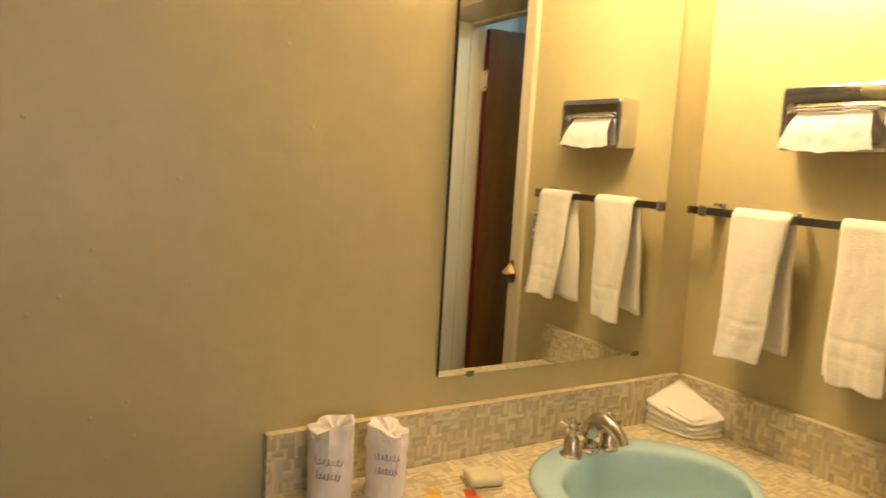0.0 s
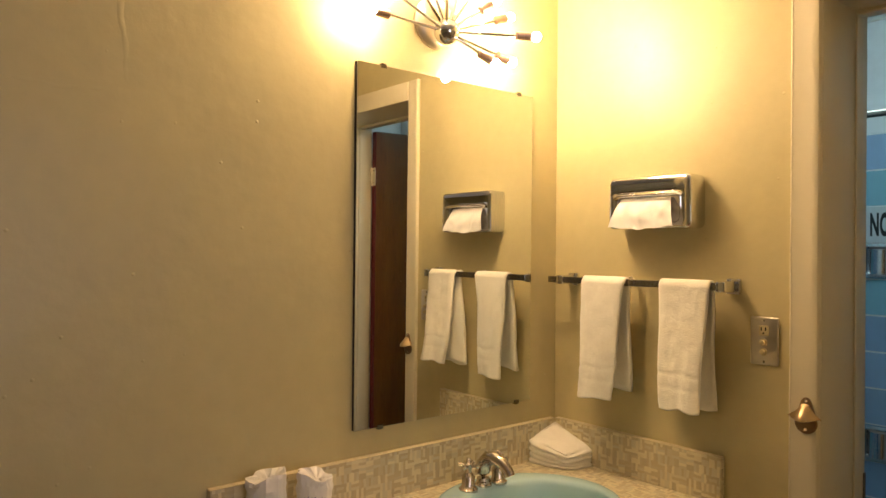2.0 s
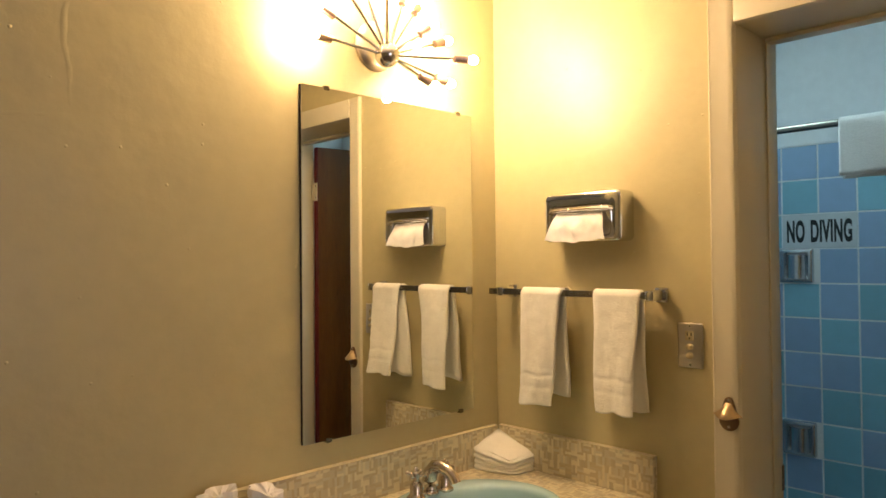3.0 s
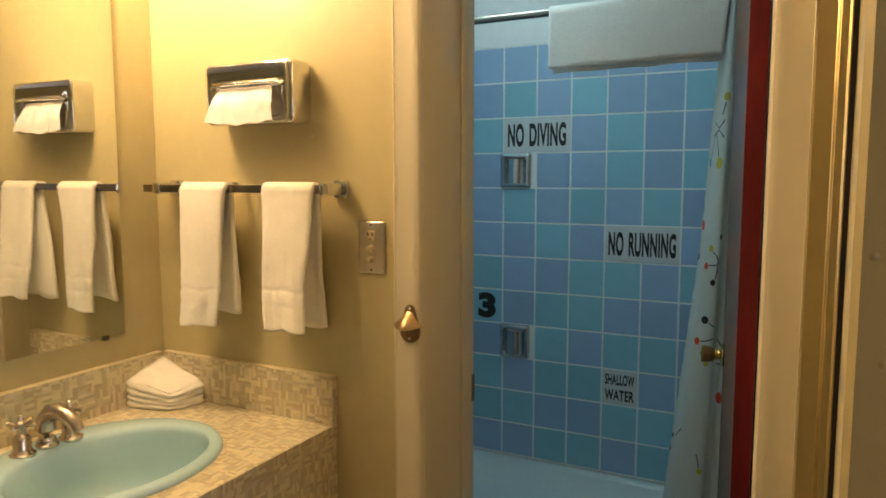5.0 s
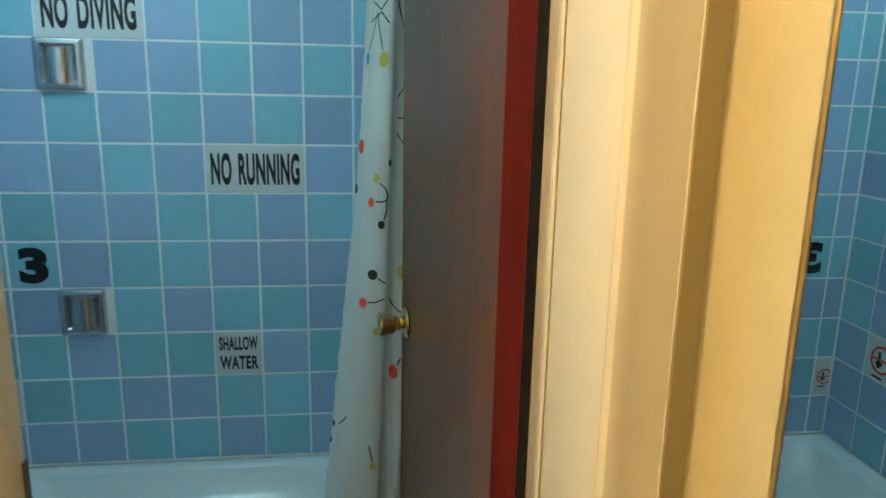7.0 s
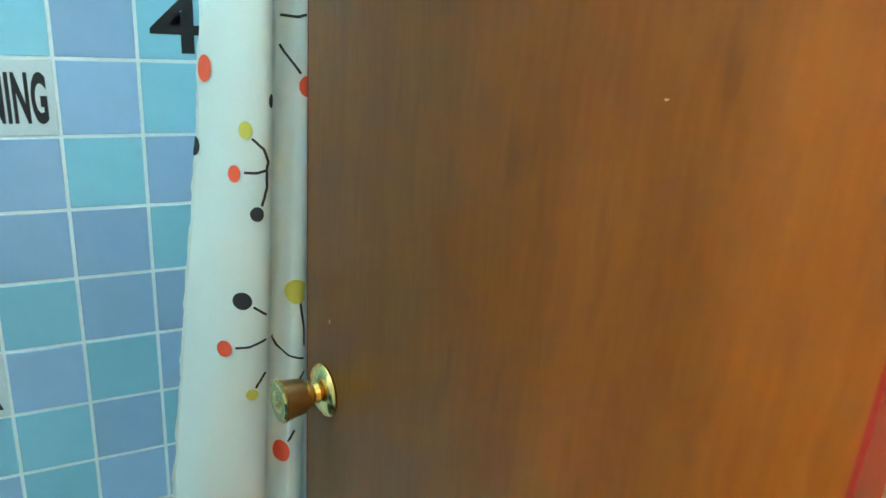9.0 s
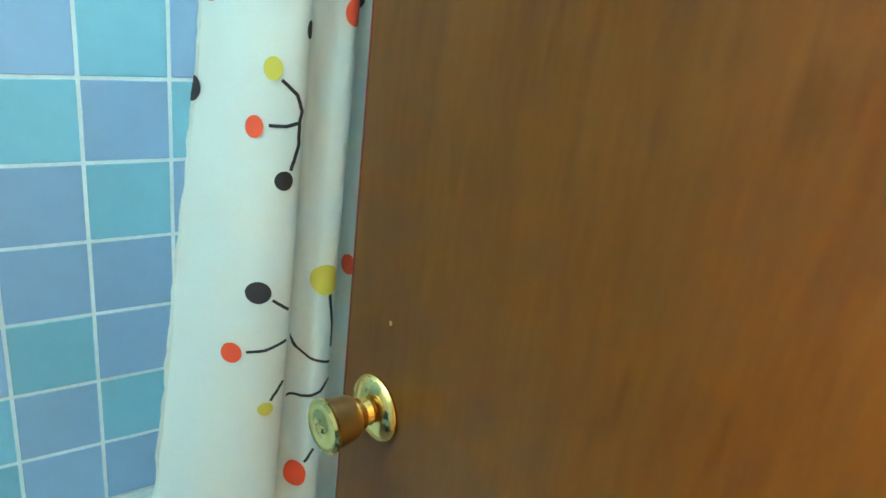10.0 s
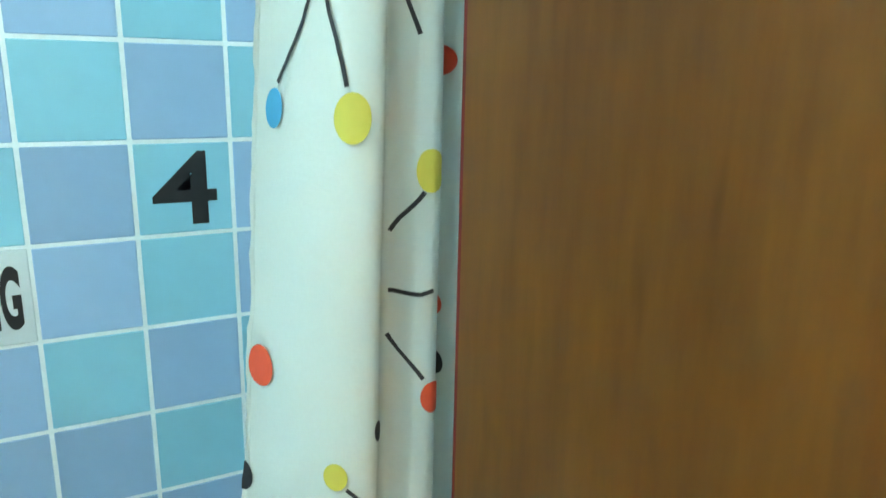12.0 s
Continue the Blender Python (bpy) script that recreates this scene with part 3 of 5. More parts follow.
part("front_edge", boxes((CX0, CX1 - 0.0005, CY0 - 0.0015, CY0 - 0.0002, COUNTER - 0.034, COUNTER - 0.0004)), LAMINATE, counter)
part("top", plate_with_oval(CX0, CX1 - 0.0005, CY0, CY1 - 0.0005, COUNTER - 0.032, COUNTER, SX, SY, SA - 0.02, SB - 0.02), LAMINATE, counter, smooth=0)
SPLASH = 0.990
splash = thing("splashback", (0.95, CY1, COUNTER), "low woven-pattern laminate splashback along the mirror wall", "splashback")
part("board", boxes((CX0, CX1 - 0.020, CY1 - 0.019, CY1 - 0.0005, COUNTER + 0.0005, SPLASH - 0.002)), LAMINATE, splash)
part("top_edge", boxes((CX0, CX1 - 0.020, CY1 - 0.0195, CY1 - 0.0005, SPLASH - 0.002, SPLASH), bevel=0.0008), EDGE, splash)
splash2 = thing("splashback", (CX1, 0.97, COUNTER), "short woven-pattern laminate splashback under the towel bar", "splashback")
part("board", boxes((CX1 - 0.019, CX1 - 0.0005, CY0 - 0.002, CY1 - 0.020, COUNTER + 0.0005, SPLASH - 0.002)), LAMINATE, splash2)
part("top_edge", boxes((CX1 - 0.0195, CX1 - 0.0005, CY0 - 0.002, CY1 - 0.020, SPLASH - 0.002, SPLASH), bevel=0.0008), EDGE, splash2)

basin = thing("basin", (SX, SY, COUNTER), "oval aqua porcelain basin set into the counter", "sink")
bm = bmesh.new()
N = 64
prof = [(1.0, 0.0005), (1.0, 0.004), (0.985, 0.0095), (0.94, 0.0130), (0.86, 0.0130), (0.825, 0.0118), (0.808, 0.0080), (0.798, 0.0), (0.785, -0.020), (0.755, -0.060), (0.68, -0.105), (0.52, -0.138), (0.24, -0.150), (0.09, -0.151)]
rings = []
for k, (f, h) in enumerate(prof):
    # the bowl sits forward of the deck that carries the faucet
    fwd = 0.034 * min(1, max(0, (0.93 - f) / 0.15))
    rings.append([bm.verts.new((SX + SA * f * math.cos(2 * math.pi * i / N), SY - fwd + SB * (f - (0.05 if f < 0.9 else 0)) * math.sin(2 * math.pi * i / N), COUNTER + h)) for i in range(N)])
for r0, r1 in zip(rings, rings[1:]):
    for i in range(N):
        bm.faces.new((r0[i], r0[(i + 1) % N], r1[(i + 1) % N], r1[i]))
bm.faces.new(rings[-1])
part("bowl", bm, PORCELAIN, basin, smooth=60)
bm = bmesh.new()
turned(bm, (SX, SY - 0.034, COUNTER - 0.1505), (0, 0, 1), [(0, 0.021), (0.002, 0.022), (0.003, 0.018), (0.0015, 0.012)], 24)
part("drain", bm, CHROME, basin)

FX, FY, FZ = 1.086, 1.134, COUNTER + 0.0125
faucet = thing("faucet", (FX, FY, FZ), "brushed nickel faucet with two cross handles on the basin rim", "faucet")
bm = bmesh.new()
turned(bm, (FX, FY, FZ), (0, 0, 1), [(0, 0.022), (0.004, 0.022), (0.008, 0.018), (0.02, 0.016)], 24)
arc = [(0, 0.010), (0.003, 0.034), (-0.002, 0.055), (-0.016, 0.071), (-0.038, 0.077), (-0.062, 0.069), (-0.080, 0.054), (-0.086, 0.042)]
swept(bm, [(FX - 0.10 * a, FY + a, FZ + b) for a, b in arc], [0.020, 0.0195, 0.019, 0.018, 0.0165, 0.015, 0.0135, 0.0135], 20)
part("spout", bm, NICKEL, faucet)
for sx in (-0.051, 0.051):
    x, y = FX + sx, FY - 0.001
    bm = bmesh.new()
    turned(bm, (x, y, FZ - 0.003), (0, 0, 1), [(0, 0.024), (0.006, 0.024), (0.010, 0.019), (0.016, 0.0165), (0.036, 0.0165), (0.041, 0.013), (0.046, 0.008), (0.064, 0.007)], 24)
    base = part("handle_base", bm, NICKEL, faucet)
    bm = bmesh.new()
    hz = FZ + 0.058
    turned(bm, (x, y, hz - 0.006), (0, 0, 1), [(0, 0.010), (0.012, 0.010), (0.016, 0.006), (0.026, 0.0045), (0.028, 0.002)], 16)
    for q in range(4):
        g = radians(25 + 90 * q)
        d = Vector((math.cos(g), math.sin(g), 0.12))
        c = Vector((x, y, hz))
        turned(bm, c + d * 0.006, d, [(0, 0.0042), (0.012, 0.0036), (0.018, 0.0055), (0.021, 0.0055), (0.023, 0.003)], 10)
    part("cross_handle", bm, NICKEL, base)

# ---- wall mirror over the basin ----
AX0, AX1, AZ0, AZ1 = 0.766, 1.366, 1.054, 1.933
vm = thing("vanity_mirror", ((AX0 + AX1) / 2, WALL_A, AZ0), "frameless rectangular mirror held by small clips", "mirror")
lean = Matrix.Translation((0, WALL_A - 0.0085, AZ0)) @ Matrix.Rotation(radians(0.12), 4, "X") @ Matrix.Translation((0, 0.0085 - WALL_A, -AZ0))
part("glass", moved(boxes((AX0, AX1, WALL_A - 0.0105, WALL_A - 0.0085, AZ0, AZ1), bevel=0.0006), lean), MIRROR, vm)
part("backing", boxes((AX0 + 0.0005, AX1 - 0.0005, WALL_A - 0.0085, WALL_A - 0.0005, AZ0 + 0.001, AZ1 - 0.001)), DARK, vm, "dark backing board edge")
for x in (AX0 + 0.075, AX1 - 0.055):
    for z, s in ((AZ0, 1), (AZ1, -1)):
        part("clip", boxes((x - 0.008, x + 0.008, WALL_A - 0.0130, WALL_A - 0.0106, z - s * 0.003, z + s * 0.006), (x - 0.006, x + 0.006, WALL_A - 0.0125, WALL_A - 0.0005, z - s * 0.005, z - s * 0.001)), STEEL, vm, "small metal mirror clip")

# ---- starburst lamp ----
HUB = Vector((0.988, 1.176, 2.031))
lamp = thing("wall_lamp", (1.03, WALL_A, 2.04), "starburst wall lamp with many lit bulbs, copper and chrome", "lamp")
bm = bmesh.new()
turned(bm, (1.006, WALL_A - 0.0005, 2.072), (0, -1, 0), [(0, 0.066), (0.006, 0.066), (0.014, 0.060), (0.020, 0.046), (0.024, 0.02), (0.025, 0.004)], 40)
tube(bm, (1.004, WALL_A - 0.02, 2.065), HUB, 0.009, n=14)
part("backplate", bm, POLISHED, lamp)
bm = bmesh.new()
bmesh.ops.create_uvsphere(bm, u_segments=32, v_segments=18, radius=0.033, matrix=Matrix.Translation(HUB))
part("hub", bm, CHROME, lamp)
ARMS = [(0.116, -0.042, 0.086), (0.190, -0.020, 0.070), (0.182, -0.118, -0.003), (0.122, -0.036, -0.060), (0.192, -0.026, -0.043), (-0.085, -0.100, 0.155),
        (-0.190, 0.020, 0.085), (-0.205, 0.018, 0.012), (0.075, 0.012, 0.185), (-0.075, 0.016, 0.190), (-0.140, 0.010, 0.160), (0.150, 0.040, 0.175)]
for a in ARMS:
    d = Vector(a)
    ln = d.length
    d.normalize()
    bm = bmesh.new()
    tube(bm, HUB + d * 0.028, HUB + d * (ln - 0.03), 0.0038, n=10)
    arm = part("arm", bm, CHROME, lamp)
    bm = bmesh.new()
    turned(bm, HUB + d * (ln - 0.042), d, [(0, 0.006), (0.003, 0.0108), (0.040, 0.0108), (0.042, 0.008)], 16)
    part("socket", bm, COPPER, arm, "copper bulb socket")
    bm = bmesh.new()
    bmesh.ops.create_icosphere(bm, subdivisions=2, radius=0.0125, matrix=Matrix.Translation(HUB + d * (ln + 0.012)))
    part("bulb", bm, BULB, arm, "small lit globe bulb")

# ---- tissue dispenser ----
disp = thing("tissue_dispenser", (WALL_B, 0.884, 1.545), "chrome wall tissue dispenser with white tissue hanging out", "tissue dispenser")
DX, DY0, DY1, DZ0, DZ1 = 1.420, 0.762, 1.006, 1.545, 1.680


bm = bmesh.new()
OY0, OY1, OZ0, OZ1 = 0.790, 0.984, 1.556, 1.636
loops = [[(WALL_B - 0.0005, y, z) for y, z in rounded_rect(DY0, DY1, DZ0, DZ1, 0.016)],
         [(DX + 0.007, y, z) for y, z in rounded_rect(DY0, DY1, DZ0, DZ1, 0.014)],
         [(DX + 0.002, y, z) for y, z in rounded_rect(DY0 + 0.002, DY1 - 0.002, DZ0 + 0.002, DZ1 - 0.002, 0.013)],
         [(DX, y, z) for y, z in rounded_rect(DY0 + 0.007, DY1 - 0.007, DZ0 + 0.007, DZ1 - 0.007, 0.010)],
         [(DX, y, z) for y, z in rounded_rect(OY0, OY1, OZ0, OZ1, 0.018)],
         [(DX + 0.006, y, z) for y, z in rounded_rect(OY0 + 0.006, OY1 - 0.006, OZ0 + 0.006, OZ1 - 0.006, 0.014)],
         [(DX + 0.012, y, z) for y, z in rounded_rect(OY0 + 0.007, OY1 - 0.007, OZ0 + 0.007, OZ1 - 0.007, 0.013)]]
loft(bm, loops)
part("cover", bm, CHROME, disp, smooth=50)
bm = bmesh.new()
swept(bm, [(DX - 0.002, 0.786, 1.626), (DX - 0.007, 0.800, 1.632), (DX - 0.008, 0.886, 1.633), (DX - 0.007, 0.972, 1.632), (DX - 0.002, 0.986, 1.626)], 0.0042, 10)
part("lip", bm, CHROME, disp)
rows = []
for k in range(15):
    t = k / 14
    row = []
    for i in range(31):
        s = i / 30
        y = 0.893 + (s - 0.5) * (0.148 + 0.048 * t)
        z = 1.624 - 0.078 * t + 0.003 * t * math.sin(s * 7 + 1) + 0.0015 * math.sin(s * 21) * t
        x = DX + 0.004 - 0.022 * math.sin(min(1, t * 1.5) * 1.6) + (0.010 * noise.noise((s * 5.5 + t, t * 1.4, 3)) + 0.0025 * math.sin(s * 17 + 5 * t)) * t ** 0.5 + 0.002 * noise.noise((s * 9, t * 4, 3))
        row.append((x, y, z))
    rows.append(row)
part("tissue", sheet(rows, 0.0006), TISSUE, disp, "crumpled white tissue", smooth=80)

# ---- towel bar and hand towels ----
BAR_X, BAR_Z = 1.425, 1.404
bar = thing("towel_bar", (WALL_B, 0.92, BAR_Z), "square chrome towel bar on the beige wall", "towel bar")
part("rail", boxes((BAR_X - 0.005, BAR_X + 0.005, 0.672, 1.222, BAR_Z - 0.009, BAR_Z + 0.009), bevel=0.0012), STEEL, bar)
for y in (0.682, 1.175):
    post = part("post", boxes((BAR_X - 0.009, WALL_B - 0.010, y - 0.012, y + 0.012, BAR_Z - 0.013, BAR_Z + 0.013), bevel=0.003, seg=2), CHROME, bar)
    part("base_plate", boxes((WALL_B - 0.010, WALL_B - 0.0005, y - 0.018, y + 0.018, BAR_Z - 0.019, BAR_Z + 0.019), bevel=0.003, seg=2), CHROME, post)


def hand_towel(yc, w, z_front, z_back, shift, taper, seed, out, slim, flare, label):
    """A terry towel folded lengthwise, hung over the rail; the back leaf hangs a little to one side."""
    ob = thing("hand_towel", (BAR_X, yc, BAR_Z), label, "towel", "towels on the bar")
    r = 0.018
    path = [(-r - 0.003 - out * (1 - i / 64) ** 1.3, z_front + (BAR_Z - z_front) * i / 64, 0.0, 1 - i / 64) for i in range(65)]
    path += [(-r * math.cos(g), BAR_Z + 0.0125 * math.sin(g) + 0.003, g / math.pi, 0) for g in (math.pi * k / 8 for k in range(1, 8))]
    path += [(r + 0.016 * i / 18, BAR_Z - (BAR_Z - z_back) * i / 18, 1.0, i / 18) for i in range(19)]
    rows = []
    for k, (dx, z, side, low) in enumerate(path):
        row = []
        for i in range(25):
            s = i / 24
            wob = 0.008 * math.sin(s * 5.2 + seed) * low + 0.004 * noise.noise((s * 4 + seed, z * 9, side * 5)) * (0.4 + low)
            y = yc + shift * side * (0.25 + 0.75 * low) + (s - 0.5) * (w + 0.006 * low) + (taper * low ** 0.7 * (1 - s) if side < 0.5 else -taper * 0.3 * low * (1 - s)) + (-slim * low * s if side < 0.5 else flare * low * s) + 0.004 * low * math.sin(seed * 3 + z * 22)
            band = z - z_front
            dent = 0.0020 * math.exp(-((band - 0.086 - 0.002 * math.sin(s * 9 + seed)) / 0.0045) ** 2) + 0.0013 * math.exp(-((band - 0.052) / 0.005) ** 2) if side < 0.1 else 0.0
            wob += 0.0014 * noise.noise((s * 11 + seed, z * 34, side * 3)) + 0.0007 * noise.noise((s * 26, z * 90, seed))
            edge = 0.006 * (abs(2 * s - 1) ** 6)
            x = BAR_X + dx + (wob + dent + edge if side < 0.5 else -wob - edge * 0.5)
            x = min(x, WALL_B - 0.012)
            row.append((x, y, z + (0.006 * noise.noise((s * 3, seed, 1)) + 0.006 * (0.5 - s) if low > 0.93 else 0)))
        rows.append(row)
    bm = sheet(rows)
    bmesh.ops.recalc_face_normals(bm, faces=bm.faces)
    bmesh.ops.solidify(bm, geom=bm.faces[:], thickness=0.010)
    part("cloth", bm, TERRY, ob, smooth=180)
    return ob


hand_towel(1.018, 0.142, 1.088, 1.112, 0.012, 0.034, 1.3, 0.018, 0.006, 0.006, "folded white terry hand towel over a chrome bar")
hand_towel(0.774, 0.138, 1.103, 1.100, 0.016, 0.010, 4.1, 0.028, 0.020, 0.006, "folded white terry hand towel hanging beside the outlet")

# ---- outlet plate, bottle opener ----
plate = thing("outlet_plate", (WALL_B, 0.6075, 1.281), "metal wall plate with an outlet and two knobs", "outlet")
part("plate", boxes((WALL_B - 0.007, WALL_B - 0.0005, 0.5745, 0.6405, 1.225, 1.337), bevel=0.004, seg=3), PLATE_METAL, plate)
part("receptacle", boxes((WALL_B - 0.0085, WALL_B - 0.007, 0.5965, 0.6195, 1.293, 1.317), bevel=0.0006), IVORY, plate)
for y, z, w, h in ((0.603, 1.309, 0.0028, 0.008), (0.613, 1.309, 0.0028, 0.008), (0.608, 1.299, 0.004, 0.004)):
    part("slot", boxes((WALL_B - 0.0090, WALL_B - 0.0086, y - w / 2, y + w / 2, z - h / 2, z + h / 2)), BLACK, plate)
for z in (1.278, 1.256):
    bm = bmesh.new()
    turned(bm, (WALL_B - 0.007, 0.6075, z), (-1, 0, 0), [(0, 0.0085), (0.004, 0.0085), (0.005, 0.006), (0.012, 0.0055), (0.013, 0.003)], 16)
    part("switch_knob", bm, IVORY, plate)
for z in (1.329, 1.233):
    bm = bmesh.new()
    turned(bm, (WALL_B - 0.007, 0.6075, z), (-1, 0, 0), [(0, 0.003), (0.0012, 0.0022)], 10)
    part("screw", bm, STEEL, plate)

OPX, OPY, OPZ = 1.4715, 0.508, 1.126
opener = thing("bottle_opener", (OPX, OPY, OPZ), "cast bronze bottle opener screwed to the door casing", "bottle opener")
bm = bmesh.new()
loops = []
for x, k in ((OPX, 1.0), (OPX - 0.003, 1.0), (OPX - 0.005, 0.9)):
    lp = []
    for i in range(36):
        g = 2 * math.pi * i / 36
        y, z = 0.024 * math.cos(g), 0.024 * math.sin(g) - 0.014
        if g < math.pi and math.sin(g) > 0.3:
            y, z = 0.012 * math.cos(g), 0.016 * math.sin(g) + 0.026
        lp.append((x, OPY + y * k, OPZ + z * k))
    loops.append(lp)
loft(bm, loops)
part("back_plate", bm, BRONZE_DARK, opener, "dark bronze back plate")
rows = []
for k in range(13):
    t = k / 12
    half = 0.009 + 0.028 * t ** 1.5
    row = []
    for i in range(25):
        s = 2 * i / 24 - 1
        x = OPX - 0.005 - 0.026 * math.sin(t * 1.45) * max(0.0, 1 - 1.35 * s * s) - 0.006 * t * abs(s) ** 3
        z = OPZ + 0.026 - 0.034 * t + 0.012 * s * s * t - 0.005 * abs(s) ** 5 * t
        row.append((x, OPY + s * half, z))
    rows.append(row)
part("hood", sheet(rows, 0.0032), BRONZE, opener, "flared bronze hood", smooth=60)
for z in (OPZ + 0.034, OPZ - 0.028):
    bm = bmesh.new()
    turned(bm, (OPX - 0.005, OPY, z), (-1, 0, 0), [(0, 0.0042), (0.0018, 0.003)], 12)
    part("screw", bm, NICKEL, opener)

# ---- on the counter: washcloths, wrapped glasses, soap ----
cloths = thing("washcloth_stack", (1.415, 1.172, COUNTER), "stack of folded white washcloths in the counter corner", "towel")


def slab_cloth(layer, layers, grow, seed):
    """One folded washcloth of the stack: a soft four-cornered pad, thicker towards the corner of the splashbacks."""
    near, right, far, left = (Vector(c) for c in ((1.372, 1.108), (1.464, 1.086), (1.463, 1.227), (1.349, 1.229)))
    mid = (near + right + far + left) / 4

    def at(p, inset):
        u, v = (p[0] + 1) / 2, (p[1] + 1) / 2
        q = near * (1 - u) * (1 - v) + right * u * (1 - v) + far * u * v + left * (1 - u) * v
        q = mid + (q - mid) * (1 - 0.12 * abs(p[0] * p[1]) ** 3) * grow * 1.09
        q = Vector((min(q.x, 1.4650), min(q.y, 1.2290)))
        rise = 0.010 * u * (1 - v) + 0.066 * u * v + 0.028 * (1 - u) * v + 0.004 * noise.noise((u * 2.3, v * 2.3, 4))
        return q - (q - mid).normalized() * inset, rise
    n = 18
    edge = [(((i % n) / n * 2 - 1, -1), (1, (i % n) / n * 2 - 1), (1 - (i % n) / n * 2, 1), (-1, 1 - (i % n) / n * 2))[i // n] for i in range(4 * n)]
    bm = bmesh.new()
    loops = []

    def height(rise, f):
        return COUNTER + 0.0005 + (layer + f) * (0.0098 + rise / layers)
    for inset, f in ((0.007, 0.02), (0.003, 0.08), (0.0, 0.30), (-0.001, 0.5), (0.0, 0.70), (0.004, 0.90), (0.010, 1.0)):
        lp = []
        for p in edge:
            q, rise = at(p, inset)
            w = 0.0034 * noise.noise((p[0] * 2 + seed, p[1] * 2, f * 2)) + 0.0012 * noise.noise((p[0] * 9 + seed, p[1] * 9, f * 4))
            lp.append((q.x + w, q.y + w, height(rise, f) + w * 0.4 * (layer > 0)))
        loops.append(lp)
    for k in (0.84, 0.68, 0.5, 0.25, 0.03):
        lp = []
        for p in edge:
            q, rise = at((p[0] * k, p[1] * k), 0.0)
            lp.append((q.x, q.y, height(rise, 1.0) + 0.0022 * noise.noise((p[0] * k * 3 + seed, p[1] * k * 3, 9)) * (layer == layers - 1)))
        loops.append(lp)
    loft(bm, loops)
    return bm


for layer, grow in enumerate((1.0, 0.985, 1.01, 1.0)):
    part("washcloth", slab_cloth(layer, 4, grow, layer * 3.7 + 1), TERRY, cloths, smooth=80)


def wrapped_glass(x, y, r, h, seed, turn):
    ob = thing("wrapped_glass", (x, y, COUNTER), "drinking glass in crumpled white paper with violet script", "glass", "wrapped glasses")
    bm = bmesh.new()
    n, m = 40, 22
    rings = []
    for k in range(m + 1):
        t = k / m
        ring = []
        for i in range(n):
            g = 2 * math.pi * i / n
            rr = r * (0.96 + 0.04 * min(1, t * 1.4))
            if t > 0.80:
                sq = (t - 0.80) / 0.20
                rr *= 1 - 0.10 * sq
            cr = 0.0030 * noise.noise((math.cos(g) * 6 + seed, math.sin(g) * 6, t * 9)) * (0.35 + t) + 0.0035 * noise.noise((math.cos(g) * 2.2 + seed, math.sin(g) * 2.2, t * 5)) * (0.5 + 2.2 * max(0, t - 0.72))
            fold = 0.010 * max(0, t - 0.78) / 0.22 * (abs(math.sin(g * 2.5 + seed)) - 0.4)
            rr += cr + fold
            z = h * t + (0.009 * max(0, t - 0.85) / 0.15 * math.sin(g + seed * 2) + 0.008 * noise.noise((g, seed, 2)) * (t > 0.9))
            ring.append(bm.verts.new((x + rr * math.cos(g), y + rr * math.sin(g), COUNTER + 0.0005 + max(0, z))))
        rings.append(ring)
    for r0, r1 in zip(rings, rings[1:]):
        for i in range(n):
            bm.faces.new((r0[i], r0[(i + 1) % n], r1[(i + 1) % n], r1[i]))
    bm.faces.new(rings[0][::-1])
    c = bm.verts.new((x + 0.006, y, COUNTER + h - 0.014))
    mid = [bm.verts.new(v.co.lerp(c.co, 0.5) + Vector((0, 0, 0.004 * math.sin(i * 1.3 + seed)))) for i, v in enumerate(rings[-1])]
    for i in range(n):
        j = (i + 1) % n
        bm.faces.new((rings[-1][i], rings[-1][j], mid[j], mid[i]))
        bm.faces.new((mid[i], mid[j], c))
    part("paper", bm, PAPER, ob, smooth=14)
    # two lines of unreadable script, as loops and bars on the paper
    bm = bmesh.new()
    for line, (z, wide) in enumerate(((0.082, 0.95), (0.056, 0.80))):
        pts = []
        for k in range(150):
            u = k / 149
            g = radians(turn) + (u - 0.5) * wide * 1.25 + 0.050 * math.cos(u * 40 + seed)
            zz = z + 0.0042 * math.sin(u * 40 + seed) * (1.8 if u < 0.12 else 1.0 if (k // 19) % 3 else 1.6) - 0.006 * (u - 0.5)
            rr = r * (0.96 + 0.04 * min(1, zz / h * 1.4)) + 0.0022
            pts.append((x + rr * math.cos(g), y + rr * math.sin(g), COUNTER + zz))
        swept(bm, pts, 0.00055, 5)
    part("script", bm, VIOLET, ob, "violet script printing")
    return ob


wrapped_glass(0.519, 1.185, 0.041, 0.137, 1.0, -115)
wrapped_glass(0.617, 1.160, 0.037, 0.126, 2.7, -112)

soap = thing("wrapped_soap", (0.803, 1.118, COUNTER), "small pale wrapped soap on a brown paper tray", "soap")
bm = boxes((0.771, 0.837, 1.090, 1.146, COUNTER + 0.0035, COUNTER + 0.023), bevel=0.008, seg=4)
moved(bm, Matrix.Translation((0.803, 1.118, 0)) @ Matrix.Rotation(radians(-14), 4, "Z") @ Matrix.Translation((-0.803, -1.118, 0)))
part("bar", bm, SOAP_WRAP, soap)
bm = boxes((0.768, 0.840, 1.087, 1.149, COUNTER + 0.0005, COUNTER + 0.0032), bevel=0.001)
moved(bm, Matrix.Translation((0.803, 1.118, 0)) @ Matrix.Rotation(radians(-14), 4, "Z") @ Matrix.Translation((-0.803, -1.118, 0)))
part("tray", bm, EDGE, soap, "brown paper tray")


